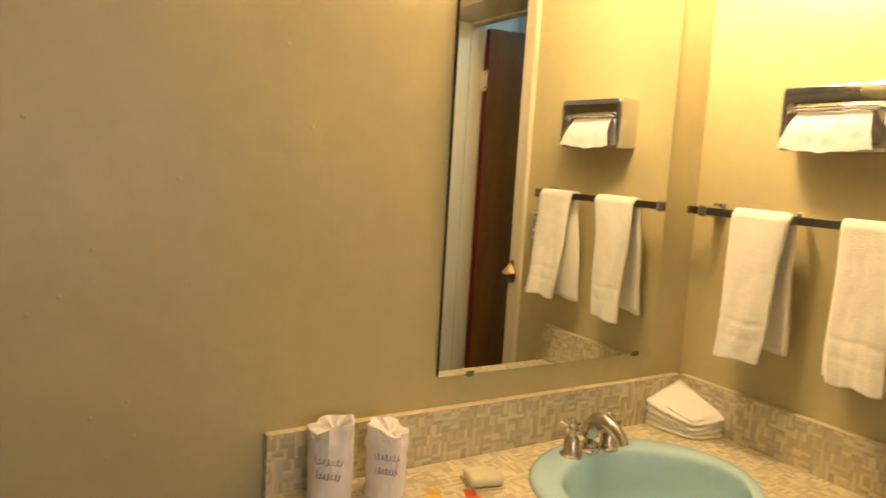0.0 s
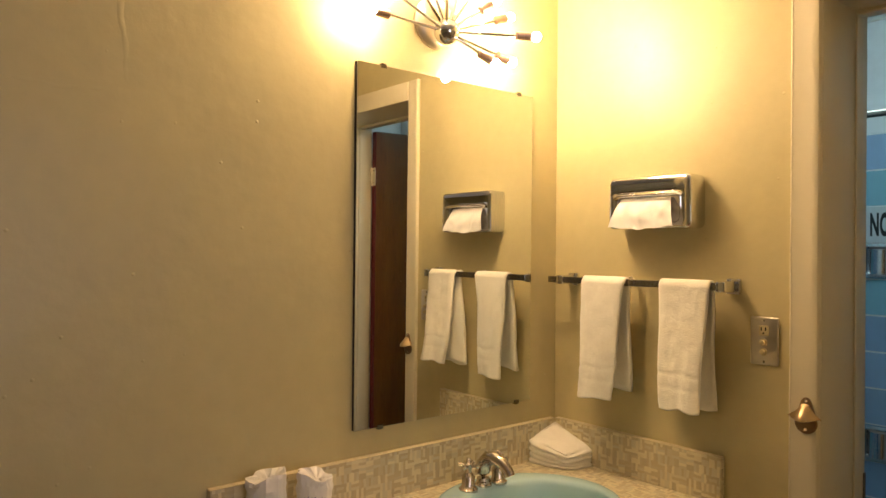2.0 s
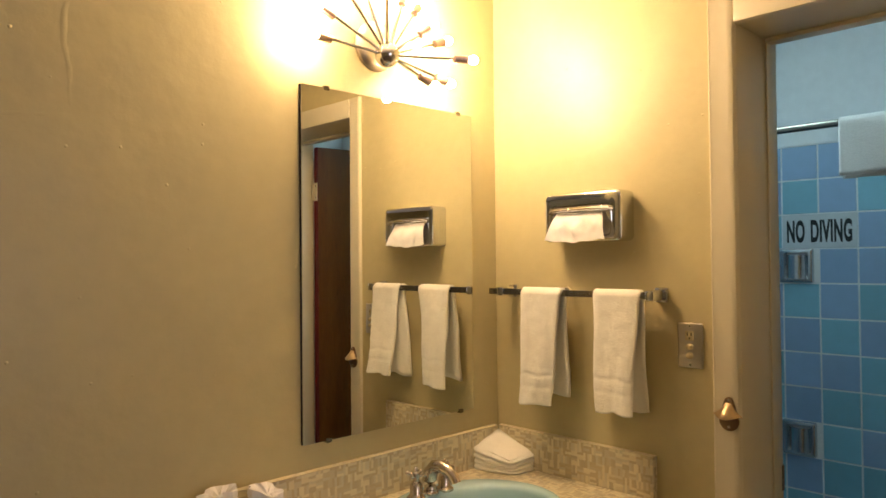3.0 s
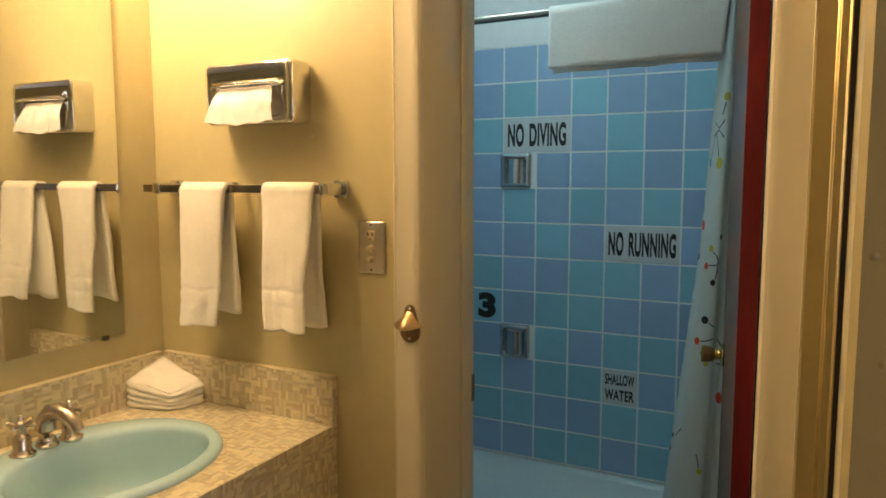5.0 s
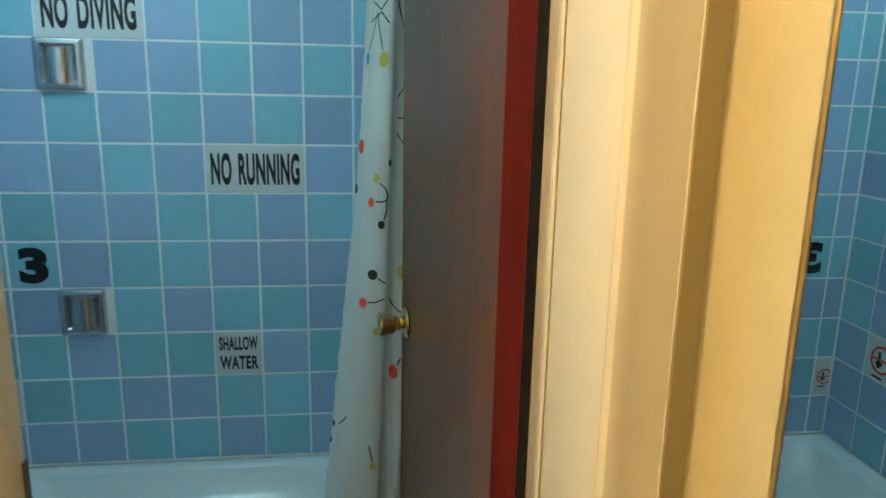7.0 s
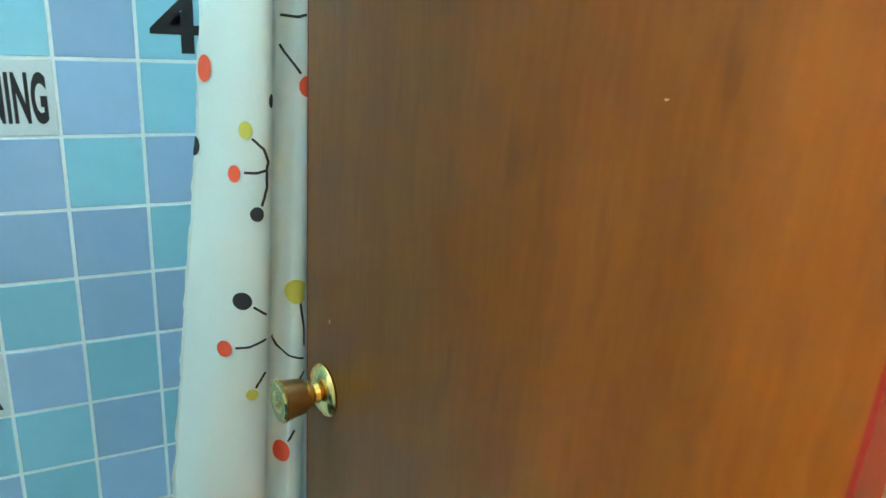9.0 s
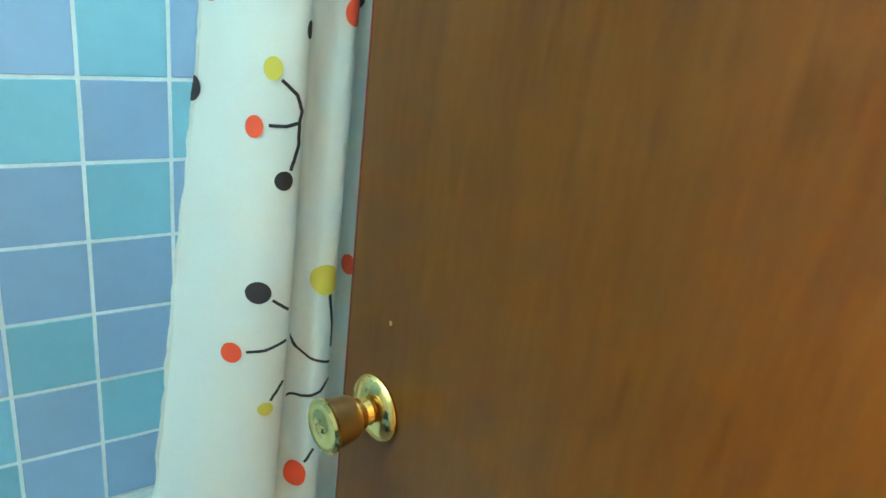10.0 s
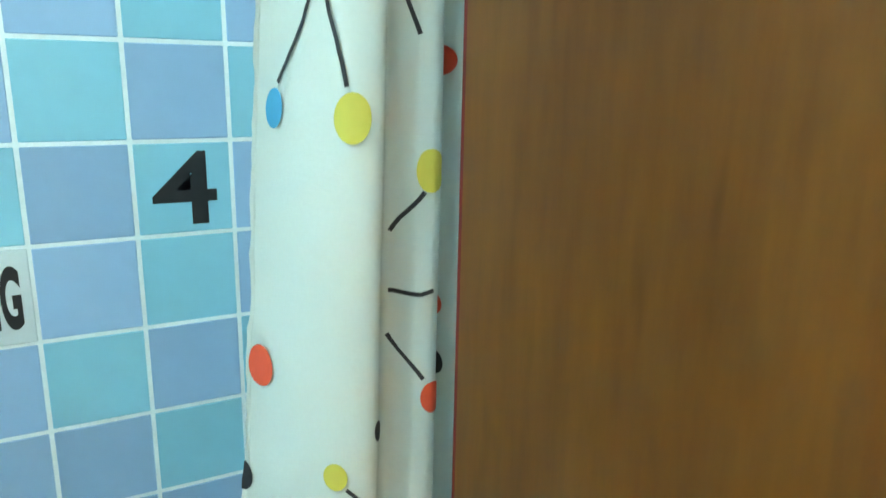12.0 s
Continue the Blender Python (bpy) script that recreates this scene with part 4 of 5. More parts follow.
def packet(x, y, material, turn, label):
    ob = thing("packet", (x, y, COUNTER), label, "toiletry packet", "packets on the counter")
    bm = boxes((-0.022, 0.022, -0.016, 0.016, 0.0005, 0.010), bevel=0.004, seg=2)
    moved(bm, Matrix.Translation((x, y, COUNTER)) @ Matrix.Rotation(radians(turn), 4, "Z"))
    part("wrapper", bm, material, ob)
    bm = bmesh.new()
    vs = [bm.verts.new(p) for p in ((0.022, -0.010, 0.003), (0.022, 0.010, 0.003), (0.036, 0.014, 0.016), (0.036, -0.012, 0.010))]
    bm.faces.new(vs)
    bmesh.ops.solidify(bm, geom=bm.faces[:], thickness=0.0015)
    moved(bm, Matrix.Translation((x, y, COUNTER)) @ Matrix.Rotation(radians(turn), 4, "Z"))
    part("twist", bm, material, ob)


packet(0.676, 1.080, YELLOW, 62, "small yellow wrapped packet on the counter")
packet(0.744, 1.048, ORANGE, 78, "small orange wrapped packet on the counter")

# ---- tub ----
tub = thing("bathtub", (2.85, 0.47, 0), "low pale enamel bathtub against blue tiled walls", "bathtub")
bm = bmesh.new()
TX0, TX1, TY0, TY1 = 2.50, TILE_X - 0.0008, BATH_S + 0.0015, WALL_A - 0.0115


def ring(x0, x1, y0, y1, r, z):
    return [(x, y, z) for x, y in rounded_rect(x0, x1, y0, y1, r, 6)]


loft(bm, [ring(TX0, TX1, TY0, TY1, 0.004, 0.002), ring(TX0, TX1, TY0, TY1, 0.004, TUB_RIM - 0.012), ring(TX0 + 0.008, TX1 - 0.002, TY0 + 0.004, TY1 - 0.002, 0.008, TUB_RIM),
          ring(TX0 + 0.055, TX1 - 0.030, TY0 + 0.05, TY1 - 0.045, 0.08, TUB_RIM), ring(TX0 + 0.072, TX1 - 0.042, TY0 + 0.07, TY1 - 0.060, 0.09, TUB_RIM - 0.014)], cap_last=False)
part("rim", bm, TUB_WHITE, tub, smooth=50)
bm = bmesh.new()
loft(bm, [ring(TX0 + 0.072, TX1 - 0.042, TY0 + 0.07, TY1 - 0.060, 0.09, TUB_RIM - 0.014), ring(TX0 + 0.10, TX1 - 0.080, TY0 + 0.12, TY1 - 0.11, 0.10, 0.045),
          ring(TX0 + 0.15, TX1 - 0.14, TY0 + 0.20, TY1 - 0.19, 0.10, 0.022)])
part("basin", bm, TUB_WHITE, tub, smooth=50)
structure("caulk_line", boxes((TILE_X - 0.014, TILE_X - 0.0009, BATH_S + 0.002, WALL_A - 0.012, TUB_RIM + 0.0003, TUB_RIM + 0.012), bevel=0.004, seg=2), CAULK)

# ---- toilet, mostly behind the door jamb ----
toilet = thing("toilet", (1.99, 0.95, 0), "blue porcelain toilet with closed lid", "toilet")
TCX = 1.99


def egg(f, z, front=0.555, back=1.02, half=0.185):
    cy, ly = (front + back) / 2, (back - front) / 2
    return [(TCX + half * f * math.cos(g) * (1 - 0.10 * math.sin(-g)), cy + ly * f * math.sin(g), z) for g in (2 * math.pi * i / 40 for i in range(40))]


bm = bmesh.new()
loft(bm, [egg(0.62, 0.002), egg(0.58, 0.10), egg(0.66, 0.22), egg(0.90, 0.34), egg(0.97, 0.375), egg(0.97, 0.388)])
part("bowl", bm, TOILET_BLUE, toilet)
bm = bmesh.new()
loft(bm, [egg(0.98, 0.389), egg(1.0, 0.394), egg(1.0, 0.404), egg(0.97, 0.409)])
part("seat", bm, TOILET_BLUE, toilet)
bm = bmesh.new()
loft(bm, [egg(0.97, 0.410), egg(0.99, 0.413), egg(0.985, 0.424), egg(0.93, 0.432), egg(0.5, 0.436)])
part("lid", bm, TOILET_BLUE, toilet)
part("tank", boxes((TCX - 0.23, TCX + 0.23, 1.03, WALL_A - 0.012, 0.36, 0.70), bevel=0.02, seg=3), TOILET_BLUE, toilet)
part("tank_lid", boxes((TCX - 0.24, TCX + 0.24, 1.02, WALL_A - 0.008, 0.701, 0.735), bevel=0.012, seg=3), TOILET_BLUE, toilet)

# ---- curtain rod, towel over it, curtain ----
ROD_X, ROD_Z = 2.43, 1.948
rod = thing("curtain_rod", (ROD_X, 0.5, ROD_Z), "grey metal shower curtain rod across the tub", "curtain rod")
bm = bmesh.new()
tube(bm, (ROD_X, BATH_S + 0.0005, ROD_Z), (ROD_X, WALL_A - 0.0045, ROD_Z), 0.0125, n=20)
part("rod", bm, STEEL, rod)
for y, d in ((BATH_S + 0.0002, 1), (WALL_A - 0.0042, -1)):
    bm = bmesh.new()
    turned(bm, (ROD_X, y, ROD_Z), (0, d, 0), [(0, 0.032), (0.004, 0.032), (0.012, 0.018), (0.02, 0.014)], 24)
    part("flange", bm, STEEL, rod)
mat_towel = thing("bath_towel", (ROD_X, 0.27, ROD_Z), "white cotton bath mat folded over the curtain rod", "towel")
rows = []
pr = [(-0.021 - 0.004 * (1 - i / 12), 1.772 + (ROD_Z - 1.772) * i / 12, 0) for i in range(13)] + [(-0.019 * math.cos(g), ROD_Z + 0.019 * math.sin(g), 1) for g in (math.pi * k / 6 for k in range(1, 6))] \
    + [(0.021 + 0.006 * i / 12, ROD_Z - 0.185 * i / 12, 2) for i in range(13)]
for k, (dx, z, sd) in enumerate(pr):
    row = []
    for i in range(61):
        s = i / 60
        y = 0.006 + s * 0.530 + (0.014 * (1 - s) if sd == 0 else 0) * (ROD_Z - z) / 0.18
        low = min(1, abs(ROD_Z - z) / 0.18)
        fold = 0.004 * math.exp(-((s - 0.55 + (z - 1.87) * 1.4) / 0.03) ** 2)
        row.append((ROD_X + dx + (0.005 * noise.noise((s * 5, z * 8, sd)) - fold) * low, y, z + low * (0.006 * (0.5 - s) + 0.005 * noise.noise((s * 6, sd, 4)))))
    rows.append(row)
part("cloth", sheet(rows, 0.006), COTTON, mat_towel, smooth=180)

# curtain: plan of its folds at 1.2 m height (x, y) and how far each moves to +y per metre down
FOLDS = [(2.490, 0.073, 0.107), (2.466, 0.063, 0.105), (2.430, 0.051, 0.095), (2.401, 0.030, 0.062), (2.390, 0.006, 0.038), (2.408, -0.004, 0.034), (2.408, -0.014, 0.030),
         (2.393, -0.026, 0.026), (2.392, -0.040, 0.020), (2.420, -0.050, 0.016), (2.425, -0.056, 0.014), (2.402, -0.066, 0.012), (2.404, -0.085, 0.010), (2.455, -0.100, 0.008),
         (2.400, -0.118, 0.006), (2.460, -0.136, 0.004), (2.402, -0.154, 0.003), (2.462, -0.172, 0.002), (2.43, -0.190, 0.0)]
CT, CB = 1.925, 0.06


def curtain_at(u, z):
    """A point on the curtain: u counts along the folds, z is the height."""
    def ctl(i):
        x, y, k = FOLDS[max(0, min(len(FOLDS) - 1, i))]
        dz = 1.2 - z
        yy = y + k * dz * (1.0 if dz > 0 else 0.6)
        amp = 0.55 + 0.45 * min(1, (CT - z) / 0.5)
        return Vector((2.43 + (x - 2.43) * amp, yy, z))
    i = int(min(len(FOLDS) - 2, max(0, math.floor(u))))
    f = u - i
    p0, p1, p2, p3 = ctl(i - 1), ctl(i), ctl(i + 1), ctl(i + 2)
    p = 0.5 * ((2 * p1) + (p2 - p0) * f + (2 * p0 - 5 * p1 + 4 * p2 - p3) * f * f + (3 * p1 - p0 - 3 * p2 + p3) * f ** 3)
    crease = 0.0022 * noise.noise((u * 0.9, z * 5.5, 7.0)) + 0.003 * noise.noise((u * 0.5, z * 1.7, 2.0))
    ripple = (0.0030 * noise.noise((z * 26, 1.0, u)) + 0.0016 * noise.noise((z * 70, 3.0, u))) * (1 - u / 0.5) if u < 0.5 else 0.0
    return p + Vector((crease, crease * 0.5 + ripple, 0))


def curtain_normal(u, z):
    du = curtain_at(u + 0.02, z) - curtain_at(u - 0.02, z)
    n = du.cross(Vector((0, 0, 1))).normalized()
    return n if n.x < 0 else -n


def u_for(y, z, lo, hi):
    best = min((abs(curtain_at(lo + (hi - lo) * k / 200, z).y - y), lo + (hi - lo) * k / 200) for k in range(201))
    return best[1]


curtain = thing("shower_curtain", (ROD_X, -0.09, CB), "white shower curtain printed with coloured dots and stems", "curtain")
rows = [[curtain_at((len(FOLDS) - 1) * i / 220, CB + (CT - CB) * k / 90) for i in range(221)] for k in range(91)]
cloth = part("cloth", sheet(rows), CURTAIN_WHITE, curtain, smooth=180)

hem_rows = []
for k in range(261):
    z = CB + (CT - CB) * k / 260
    pucker = 0.0012 * noise.noise((z * 60, 4.0, 1.0)) + 0.0006 * noise.noise((z * 150, 2.0, 6.0))
    hem_rows.append([curtain_at(u, z) + curtain_normal(max(u, 0.03), z) * (0.0009 * min(1, (0.30 - u) / 0.05) + pucker * (0.30 - u) / 0.30) for u in (0.0, 0.03, 0.08, 0.14, 0.20, 0.25, 0.28, 0.30)])
part("hem", sheet(hem_rows), CURTAIN_WHITE, cloth, "puckered stitched hem", smooth=180)


def print_dot(y, z, ry, rz, material, lo=0.0, hi=4.2):
    ry, rz = ry * 0.8, rz * 0.8
    uc = u_for(y, z, lo, hi)
    n = curtain_normal(uc, z)
    width = (curtain_at(uc + 0.1, z) - curtain_at(uc - 0.1, z)).length / 0.2
    bm = bmesh.new()
    rings = []
    for f in (0.0, 0.35, 0.7, 1.0):
        rings.append([bm.verts.new(curtain_at(max(0, uc + ry * f * math.cos(g) / max(width, 0.012)), z + rz * f * math.sin(g)) + n * 0.0016) for g in (2 * math.pi * i / 24 for i in range(24 if f else 1))])
    for i in range(24):
        bm.faces.new((rings[0][0], rings[1][i], rings[1][(i + 1) % 24]))
        for r0, r1 in zip(rings[1:], rings[2:]):
            bm.faces.new((r0[i], r1[i], r1[(i + 1) % 24], r0[(i + 1) % 24]))
    part("printed_dot", bm, material, cloth, smooth=180)


def print_stem(points, lo=0.0, hi=4.2, w=0.0016):
    """A thin printed line through (y, z) points."""
    pts = []
    for (ya, za), (yb, zb) in zip(points, points[1:]):
        for k in range(7):
            y, z = ya + (yb - ya) * k / 6, za + (zb - za) * k / 6
            pts.append((u_for(y, z, lo, hi), z))
    bm = bmesh.new()
    prev = None
    P = [curtain_at(u, z) + curtain_normal(u, z) * 0.0012 for u, z in pts]
    for k, p in enumerate(P):
        d = (P[min(k + 1, len(P) - 1)] - P[max(k - 1, 0)])
        if d.length < 1e-6:
            continue
        u, z = pts[k]
        sd = d.normalized().cross(curtain_normal(u, z)) * w
        cur = (bm.verts.new(p + sd), bm.verts.new(p - sd))
        if prev:
            bm.faces.new((prev[0], prev[1], cur[1], cur[0]))
        prev = cur
    part("printed_stem", bm, DOT_BLACK, cloth, smooth=180)


for a in ((0.030, 1.221, 0.011, 0.013, DOT_YELLOW), (0.042, 1.168, 0.0118, 0.0130, DOT_RED), (0.021, 1.122, 0.0105, 0.0115, DOT_BLACK), (0.040, 1.009, 0.0155, 0.0145, DOT_BLACK),
          (0.061, 0.941, 0.0140, 0.0140, DOT_RED), (0.032, 0.879, 0.010, 0.010, DOT_YELLOW), (0.061, 1.283, 0.019, 0.020, DOT_RED), (0.046, 1.471, 0.012, 0.017, DOT_BLUE),
          (0.016, 1.468, 0.0160, 0.020, DOT_YELLOW), (0.074, 1.187, 0.009, 0.015, DOT_BLACK), (0.131, 0.618, 0.009, 0.010, DOT_BLACK), (0.140, 0.572, 0.008, 0.010, DOT_BLACK),
          (0.040, 0.548, 0.011, 0.011, DOT_YELLOW), (0.070, 0.389, 0.011, 0.012, DOT_BLACK), (0.030, 0.430, 0.010, 0.012, DOT_BLACK), (0.000, 1.655, 0.013, 0.015, DOT_YELLOW),
          (0.048, 0.300, 0.011, 0.012, DOT_RED), (0.004, 1.256, 0.0035, 0.010, DOT_BLACK), (0.100, 0.250, 0.011, 0.012, DOT_YELLOW)):
    print_dot(*a)
for a in ((-0.026, 1.017, 0.019, 0.021, DOT_YELLOW), (-0.036, 1.434, 0.014, 0.018, DOT_YELLOW), (-0.038, 1.273, 0.011, 0.015, DOT_RED), (-0.007, 0.779, 0.021, 0.021, DOT_RED)):
    print_dot(*a, 5.0, 8.4)
for a in ((-0.060, 1.022, 0.013, 0.014, DOT_RED), (-0.058, 1.284, 0.009, 0.012, DOT_BLACK), (-0.056, 1.505, 0.012, 0.013, DOT_RED), (-0.055, 1.330, 0.007, 0.011, DOT_RED)):
    print_dot(*a, 10.0, 12.4)
for pts in ([(0.024, 1.212), (0.012, 1.200), (0.008, 1.186), (0.010, 1.176), (0.020, 1.172), (0.033, 1.171)], [(0.010, 1.176), (0.010, 1.155), (0.016, 1.132)],
            [(0.028, 1.002), (0.013, 0.991)], [(0.050, 0.944), (0.034, 0.947), (0.014, 0.957)], [(0.028, 0.888), (0.016, 0.910)],
            [(0.044, 1.488), (0.034, 1.527), (0.027, 1.562)], [(0.018, 1.487), (0.024, 1.530), (0.027, 1.562)], [(0.003, 1.640), (0.012, 1.605)], [(0.004, 1.590), (0.020, 1.567), (0.034, 1.585)], [(0.005, 1.540), (0.020, 1.562), (0.040, 1.545)],
            [(0.120, 0.625), (0.100, 0.66)], [(0.042, 0.560), (0.05, 0.600)], [(0.068, 0.402), (0.060, 0.44)]):
    print_stem(pts)
for pts in ([(-0.014, 1.392), (-0.032, 1.420)], [(-0.013, 1.350), (-0.030, 1.349), (-0.038, 1.352)], [(-0.012, 1.318), (-0.032, 1.287)], [(-0.010, 1.600), (-0.030, 1.520)],
            [(0.006, 0.954), (-0.004, 0.937), (-0.016, 0.927), (-0.034, 0.922)], [(0.008, 0.880), (-0.010, 0.879), (-0.026, 0.888), (-0.034, 0.902)], [(-0.030, 1.002), (-0.034, 0.965), (-0.034, 0.940)], [(-0.014, 0.797), (-0.022, 0.815)]):
    print_stem(pts, 5.0, 8.4)
for k in range(5):
    y = 0.002 - 0.045 * k
    bm = bmesh.new()
    swept(bm, [(ROD_X + 0.019 * math.cos(g), y, ROD_Z + 0.004 + (0.019 if math.sin(g) > 0 else 0.030) * math.sin(g)) for g in (2 * math.pi * i / 16 for i in range(17))], 0.0016, 6)
    part("hook", bm, STEEL, curtain, "wire curtain hook")

# ---- bathroom ceiling light ----
cl = thing("ceiling_light", (2.15, 0.62, CEIL), "round glowing ceiling light in the bathroom", "ceiling light")
bm = bmesh.new()
turned(bm, (LIGHT_X, LIGHT_Y, CEIL - 0.0005), (0, 0, -1), [(0, 0.16), (0.02, 0.16), (0.022, 0.15)], 36)
part("rim", bm, CHROME, cl)
bm = bmesh.new()
turned(bm, (LIGHT_X, LIGHT_Y, CEIL - 0.022), (0, 0, -1), [(0, 0.148), (0.070, 0.145), (0.095, 0.125), (0.108, 0.07), (0.112, 0.01)], 36)
part("diffuser", bm, TUBE, cl, "glowing white diffuser")

# ---- soap dishes set in the tiles ----
DISH_METAL = surface("worn_chrome", (0.60, 0.61, 0.62), 0.24, 1.0, vary=0.15, bump=0.06)

def soap_dish(z):
    y0, y1, h = 0.878, 1.018, 0.152
    z0 = z - h
    ob = thing("soap_dish", (TILE_X, (y0 + y1) / 2, z0), "recessed chrome soap dish in the blue tile wall", "soap dish", "soap dishes")
    bm = bmesh.new()
    X = TILE_X
    loft(bm, [[(X + 0.004, a, b) for a, b in rounded_rect(y0, y1, z0, z, 0.006)], [(X - 0.016, a, b) for a, b in rounded_rect(y0, y1, z0, z, 0.006)], [(X - 0.020, a, b) for a, b in rounded_rect(y0 + 0.004, y1 - 0.004, z0 + 0.004, z - 0.004, 0.006)],
              [(X - 0.020, a, b) for a, b in rounded_rect(y0 + 0.017, y1 - 0.017, z0 + 0.017, z - 0.017, 0.010)], [(X - 0.010, a, b) for a, b in rounded_rect(y0 + 0.021, y1 - 0.021, z0 + 0.020, z - 0.020, 0.012)],
              [(X + 0.003, a, b) for a, b in rounded_rect(y0 + 0.026, y1 - 0.026, z0 + 0.026, z - 0.026, 0.016)]])
    part("housing", bm, DISH_METAL, ob, smooth=50)
    rows = [[(X - 0.034 + 0.030 * (abs(s) ** 2.2) + 0.004 * t, (y0 + y1) / 2 + s * 0.046, z0 + 0.018 + 0.106 * t) for s in (-1 + 2 * i / 14 for i in range(15))] for t in (k / 8 for k in range(9))]
    part("cup", sheet(rows, 0.002), DISH_METAL, ob, smooth=60)
    return ob


soap_dish(1.535)
soap_dish(0.760)

# ---- tiles ----
TILE = mesh_from("tile", boxes((TILE_X - 0.0005, TILE_X + 0.0055, -PITCH / 2 + 0.0036, PITCH / 2 - 0.0036, -PITCH / 2 + 0.0036, PITCH / 2 - 0.0036), bevel=0.0012), TILE_BLUE, 0)


def coloured(me, material):
    me = me.copy()
    me.materials.clear()
    me.materials.append(material)
    return me


TILES = {"B": TILE, "T": coloured(TILE, TILE_TEAL), "S": coloured(TILE, TILE_WHITE)}
HALF = {}
for key, mt in (("B", TILE_BLUE), ("T", TILE_TEAL), ("S", TILE_WHITE)):
    HALF[key] = mesh_from("tile", boxes((TILE_X - 0.0005, TILE_X + 0.0055, -0.0325, 0.0325, -PITCH / 2 + 0.0036, PITCH / 2 - 0.0036), bevel=0.0014), mt, 0)
LAYOUT = ["TBBBBBBBTBT", "BBTBTBBTBTB", "TTSSBTBBTBT", "BB.BBTBTBTB", "TBTBTBTBTBT", "BBBTBSSBTBB", "BTBBTTBTBTT", "TTBTTBBBTBT", "BB.TBTTBBTB", "TTBTTSBTBBT", "STTBBTTBTBB", "BBBTTBTBBTB"]


def put_tile(me, at, parent, turn=0.0):
    ob = new("tile", me)
    ob.matrix_basis = Matrix.Translation(at) @ Matrix.Rotation(turn, 4, "Z")
    ob.parent = parent
    return ob


for r, line in enumerate(LAYOUT):
    z = TILE_Z0 - (r - 2 + 0.5) * PITCH
    for c, key in enumerate(line):
        y = TILE_Y0 - (c - 2 + 0.5) * PITCH
        if key == "." or (key == "S" and c > 0) or y < BATH_S + PITCH / 2:
            continue
        if c == 0:
            put_tile(HALF[key], (0, 1.2015, z), wall_tub)
        else:
            put_tile(TILES[key], (0, y, z), wall_tub)


def sign_tile(c, r, w, h, lines, parent, width, height, bold):
    """A printed white tile of w by h pitches; its letters stand a hair proud."""
    y0, z1 = TILE_Y0 - c * PITCH, TILE_Z0 - r * PITCH
    bm = boxes((TILE_X - 0.0015, TILE_X + 0.0055, y0 - w * PITCH + 0.0022, y0 - 0.0022, z1 - h * PITCH + 0.0022, z1 - 0.0022), bevel=0.0014)
    ob = part("sign_tile", bm, TILE_WHITE, parent, "white printed tile reading " + " ".join(t for t, _ in lines))
    for text, dz in lines:
        bm = lettering(text, width, height, 0.0008, bold)
        moved(bm, Matrix.Translation((TILE_X - 0.0016, y0 - w * PITCH / 2, z1 - h * PITCH / 2 + dz)) @ Matrix(((0, 0, -1, 0), (-1, 0, 0, 0), (0, 1, 0, 0), (0, 0, 0, 1))))
        part("letters", bm, BLACK, ob, "black block letters", smooth=0)


sign_tile(0, 0, 2, 1, [("NO DIVING", 0.0)], wall_tub, 0.268, 0.102, 0.040)
sign_tile(3, 3, 2, 1, [("NO RUNNING", 0.0)], wall_tub, 0.276, 0.102, 0.040)
sign_tile(3, 7, 1, 1, [("SHALLOW", 0.034), ("WATER", -0.034)], wall_tub, 0.126, 0.048, 0.034)


def numeral(text, c, r, width, height, bold):
    bm = lettering(text, width, height, 0.0008, bold)
    moved(bm, Matrix.Translation((TILE_X - 0.0009, TILE_Y0 - (c + 0.5) * PITCH, TILE_Z0 - (r + 0.5) * PITCH)) @ Matrix(((0, 0, -1, 0), (-1, 0, 0, 0), (0, 1, 0, 0), (0, 0, 0, 1))))
    part("numeral", bm, BLACK, wall_tub, "black painted numeral " + text, smooth=0)


numeral("3", -1, 5, 0.088, 0.118, 0.06)
numeral("4", 6, 2, 0.102, 0.122, 0.014)

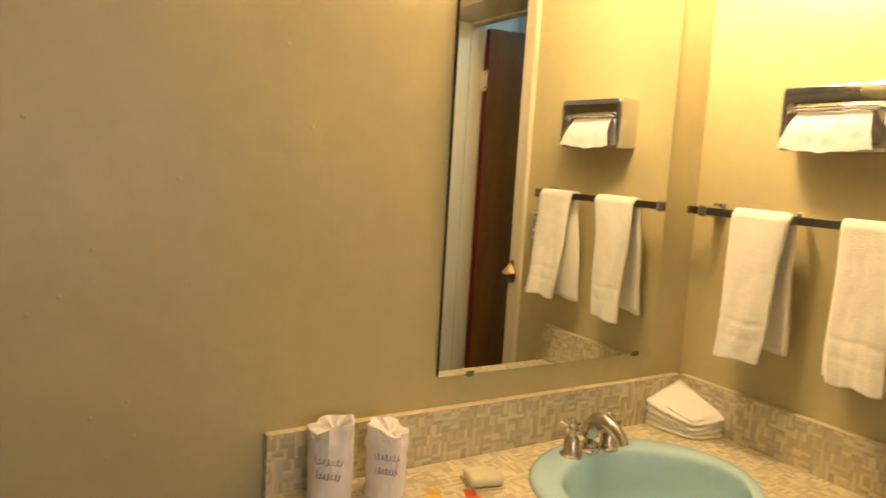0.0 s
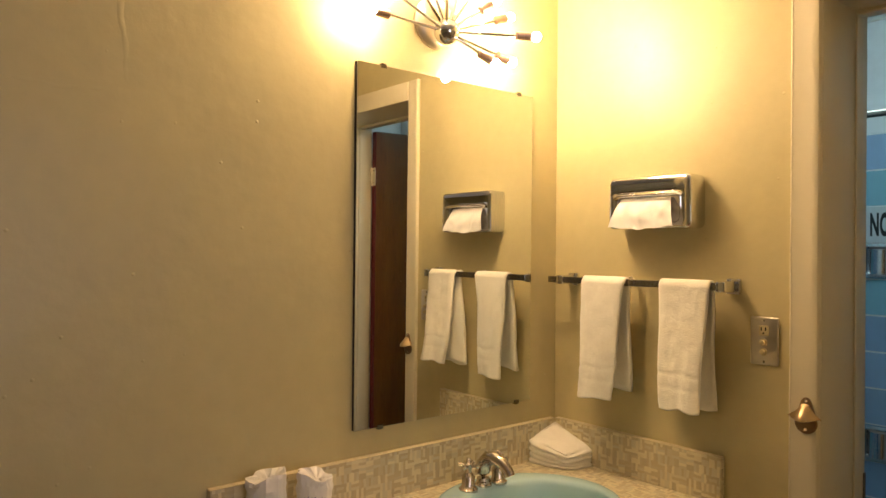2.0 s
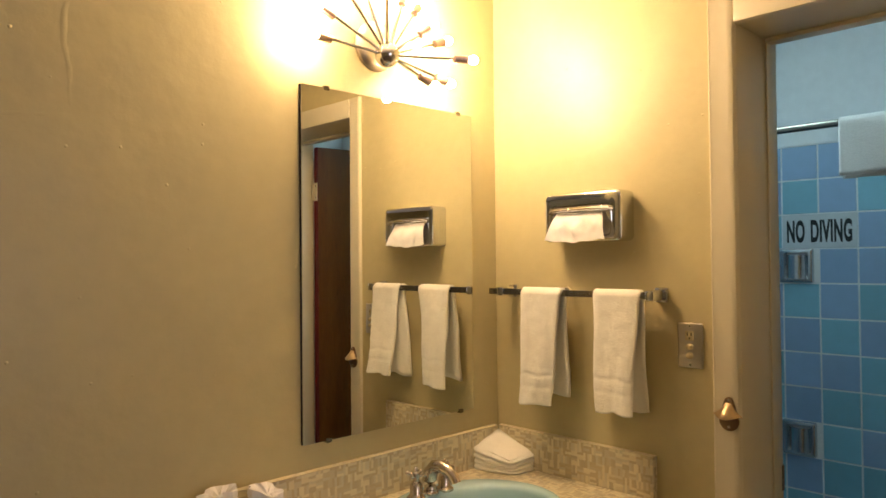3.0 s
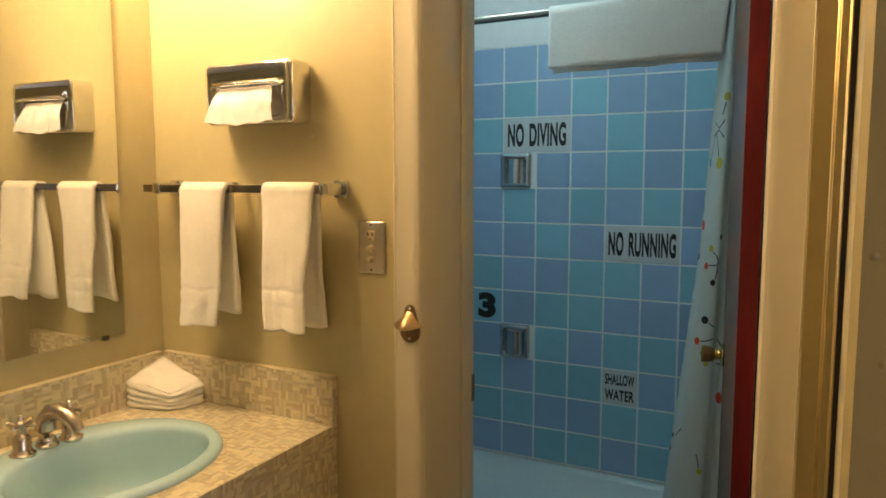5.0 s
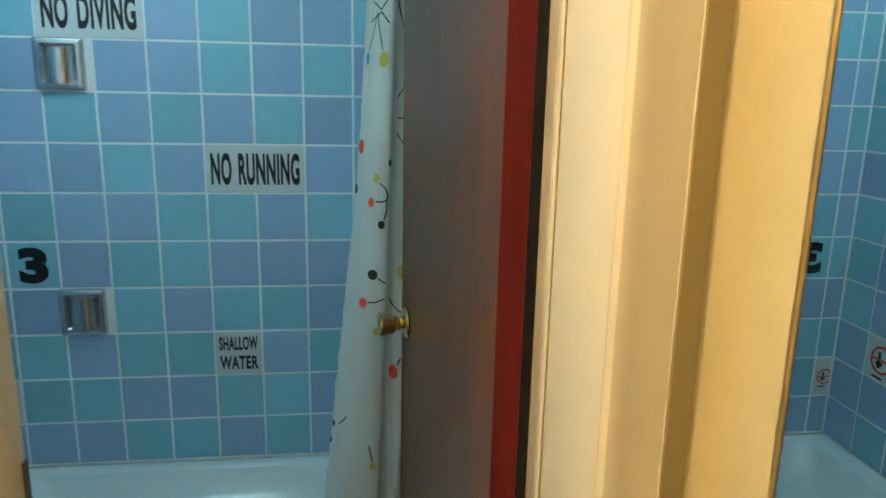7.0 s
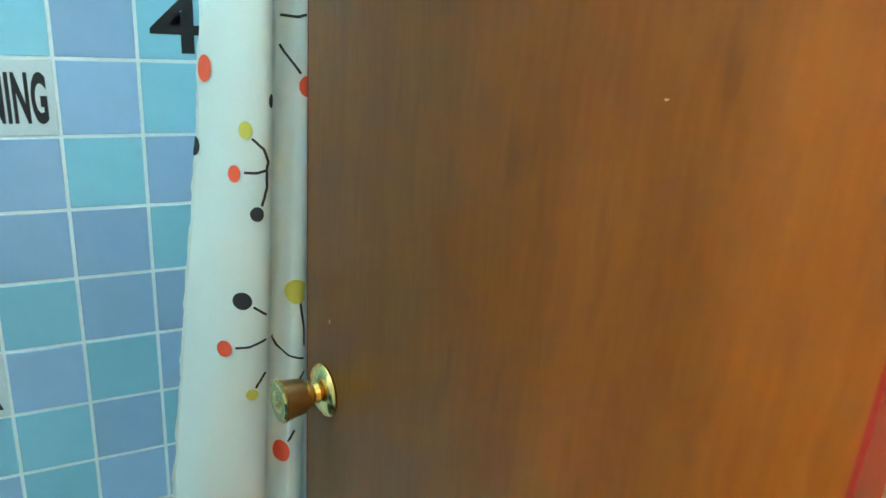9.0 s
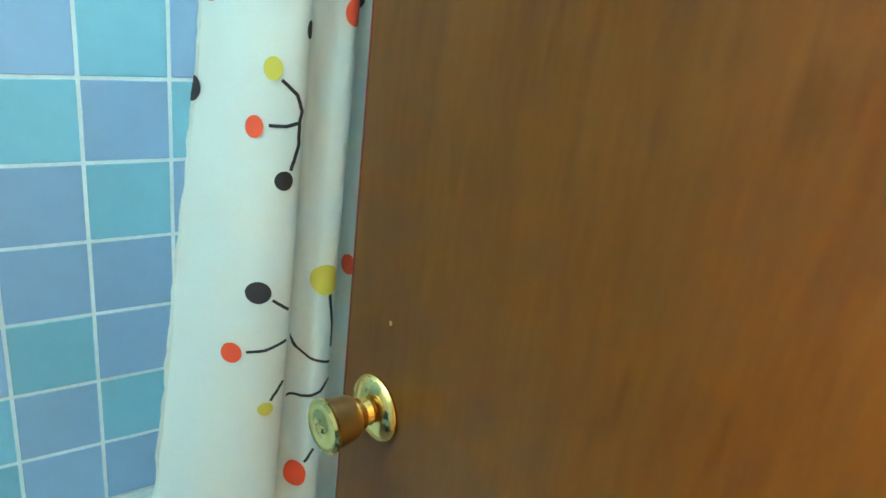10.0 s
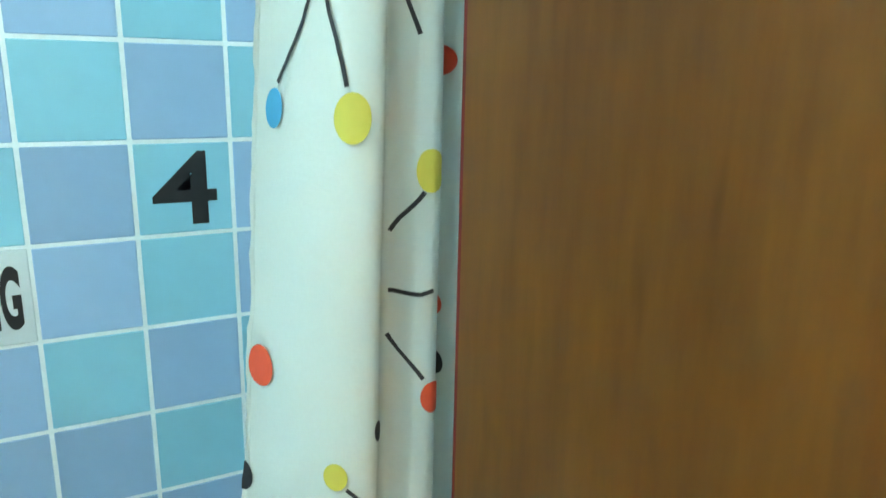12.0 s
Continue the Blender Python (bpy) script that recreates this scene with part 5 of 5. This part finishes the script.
# end wall of the tub
rng = random.Random(5)
for r in range(12):
    z = TILE_Z0 - (r - 2 + 0.5) * PITCH
    for k in range(5):
        x = TILE_X - (k + 0.5) * PITCH - 0.001
        if x < 2.44:
            continue
        key = "B" if rng.random() < 0.5 else "T"
        if (r, k) == (9, 1):
            key = "S"
        ob = new("tile", TILES[key])
        ob.matrix_basis = Matrix.Translation((x, WALL_A - 0.011, z)) @ Matrix.Rotation(math.pi / 2, 4, "Z") @ Matrix.Translation((-TILE_X, 0, 0))
        ob.parent = wall_tub_end


def pictogram(parent, ring_pose, cut=None):
    """A white tile with a red barred ring over a plain dark shape."""
    bm = bmesh.new()
    n = 40
    rr = [[bm.verts.new((r * math.cos(2 * math.pi * i / n), r * math.sin(2 * math.pi * i / n), 0)) for i in range(n)] for r in (0.050, 0.041)]
    for i in range(n):
        bm.faces.new((rr[0][i], rr[0][(i + 1) % n], rr[1][(i + 1) % n], rr[1][i]))
    box(bm, -0.042, 0.042, -0.004, 0.004, -0.0002, 0.0002)
    if cut is not None:
        bmesh.ops.bisect_plane(bm, geom=bm.verts[:] + bm.edges[:] + bm.faces[:], plane_co=(cut, 0, 0), plane_no=(-1, 0, 0), clear_outer=True)
    part("barred_ring", moved(bm, ring_pose), DOT_RED, parent, "red barred ring", smooth=0)
    bm = boxes((-0.006, 0.024, -0.020, -0.008, -0.0004, -0.0001), (0.004, 0.016, -0.030, 0.028, -0.0004, -0.0001), (-0.014, 0.034, -0.068, -0.060, -0.0004, -0.0001))
    part("mark", moved(bm, ring_pose), BLACK, parent, "plain dark mark", smooth=0)


pictogram(wall_tub, Matrix.Translation((TILE_X - 0.0012, 1.211, 0.3725)) @ Matrix(((0, 0, -1, 0), (-1, 0, 0, 0), (0, 1, 0, 0), (0, 0, 0, 1))) @ Matrix.Scale(0.62, 4), -0.038)
pictogram(wall_tub_end, Matrix.Translation((TILE_X - 1.5 * PITCH - 0.001, WALL_A - 0.0125, 0.3725 + PITCH)) @ Matrix(((1, 0, 0, 0), (0, 0, -1, 0), (0, 1, 0, 0), (0, 0, 0, 1))))
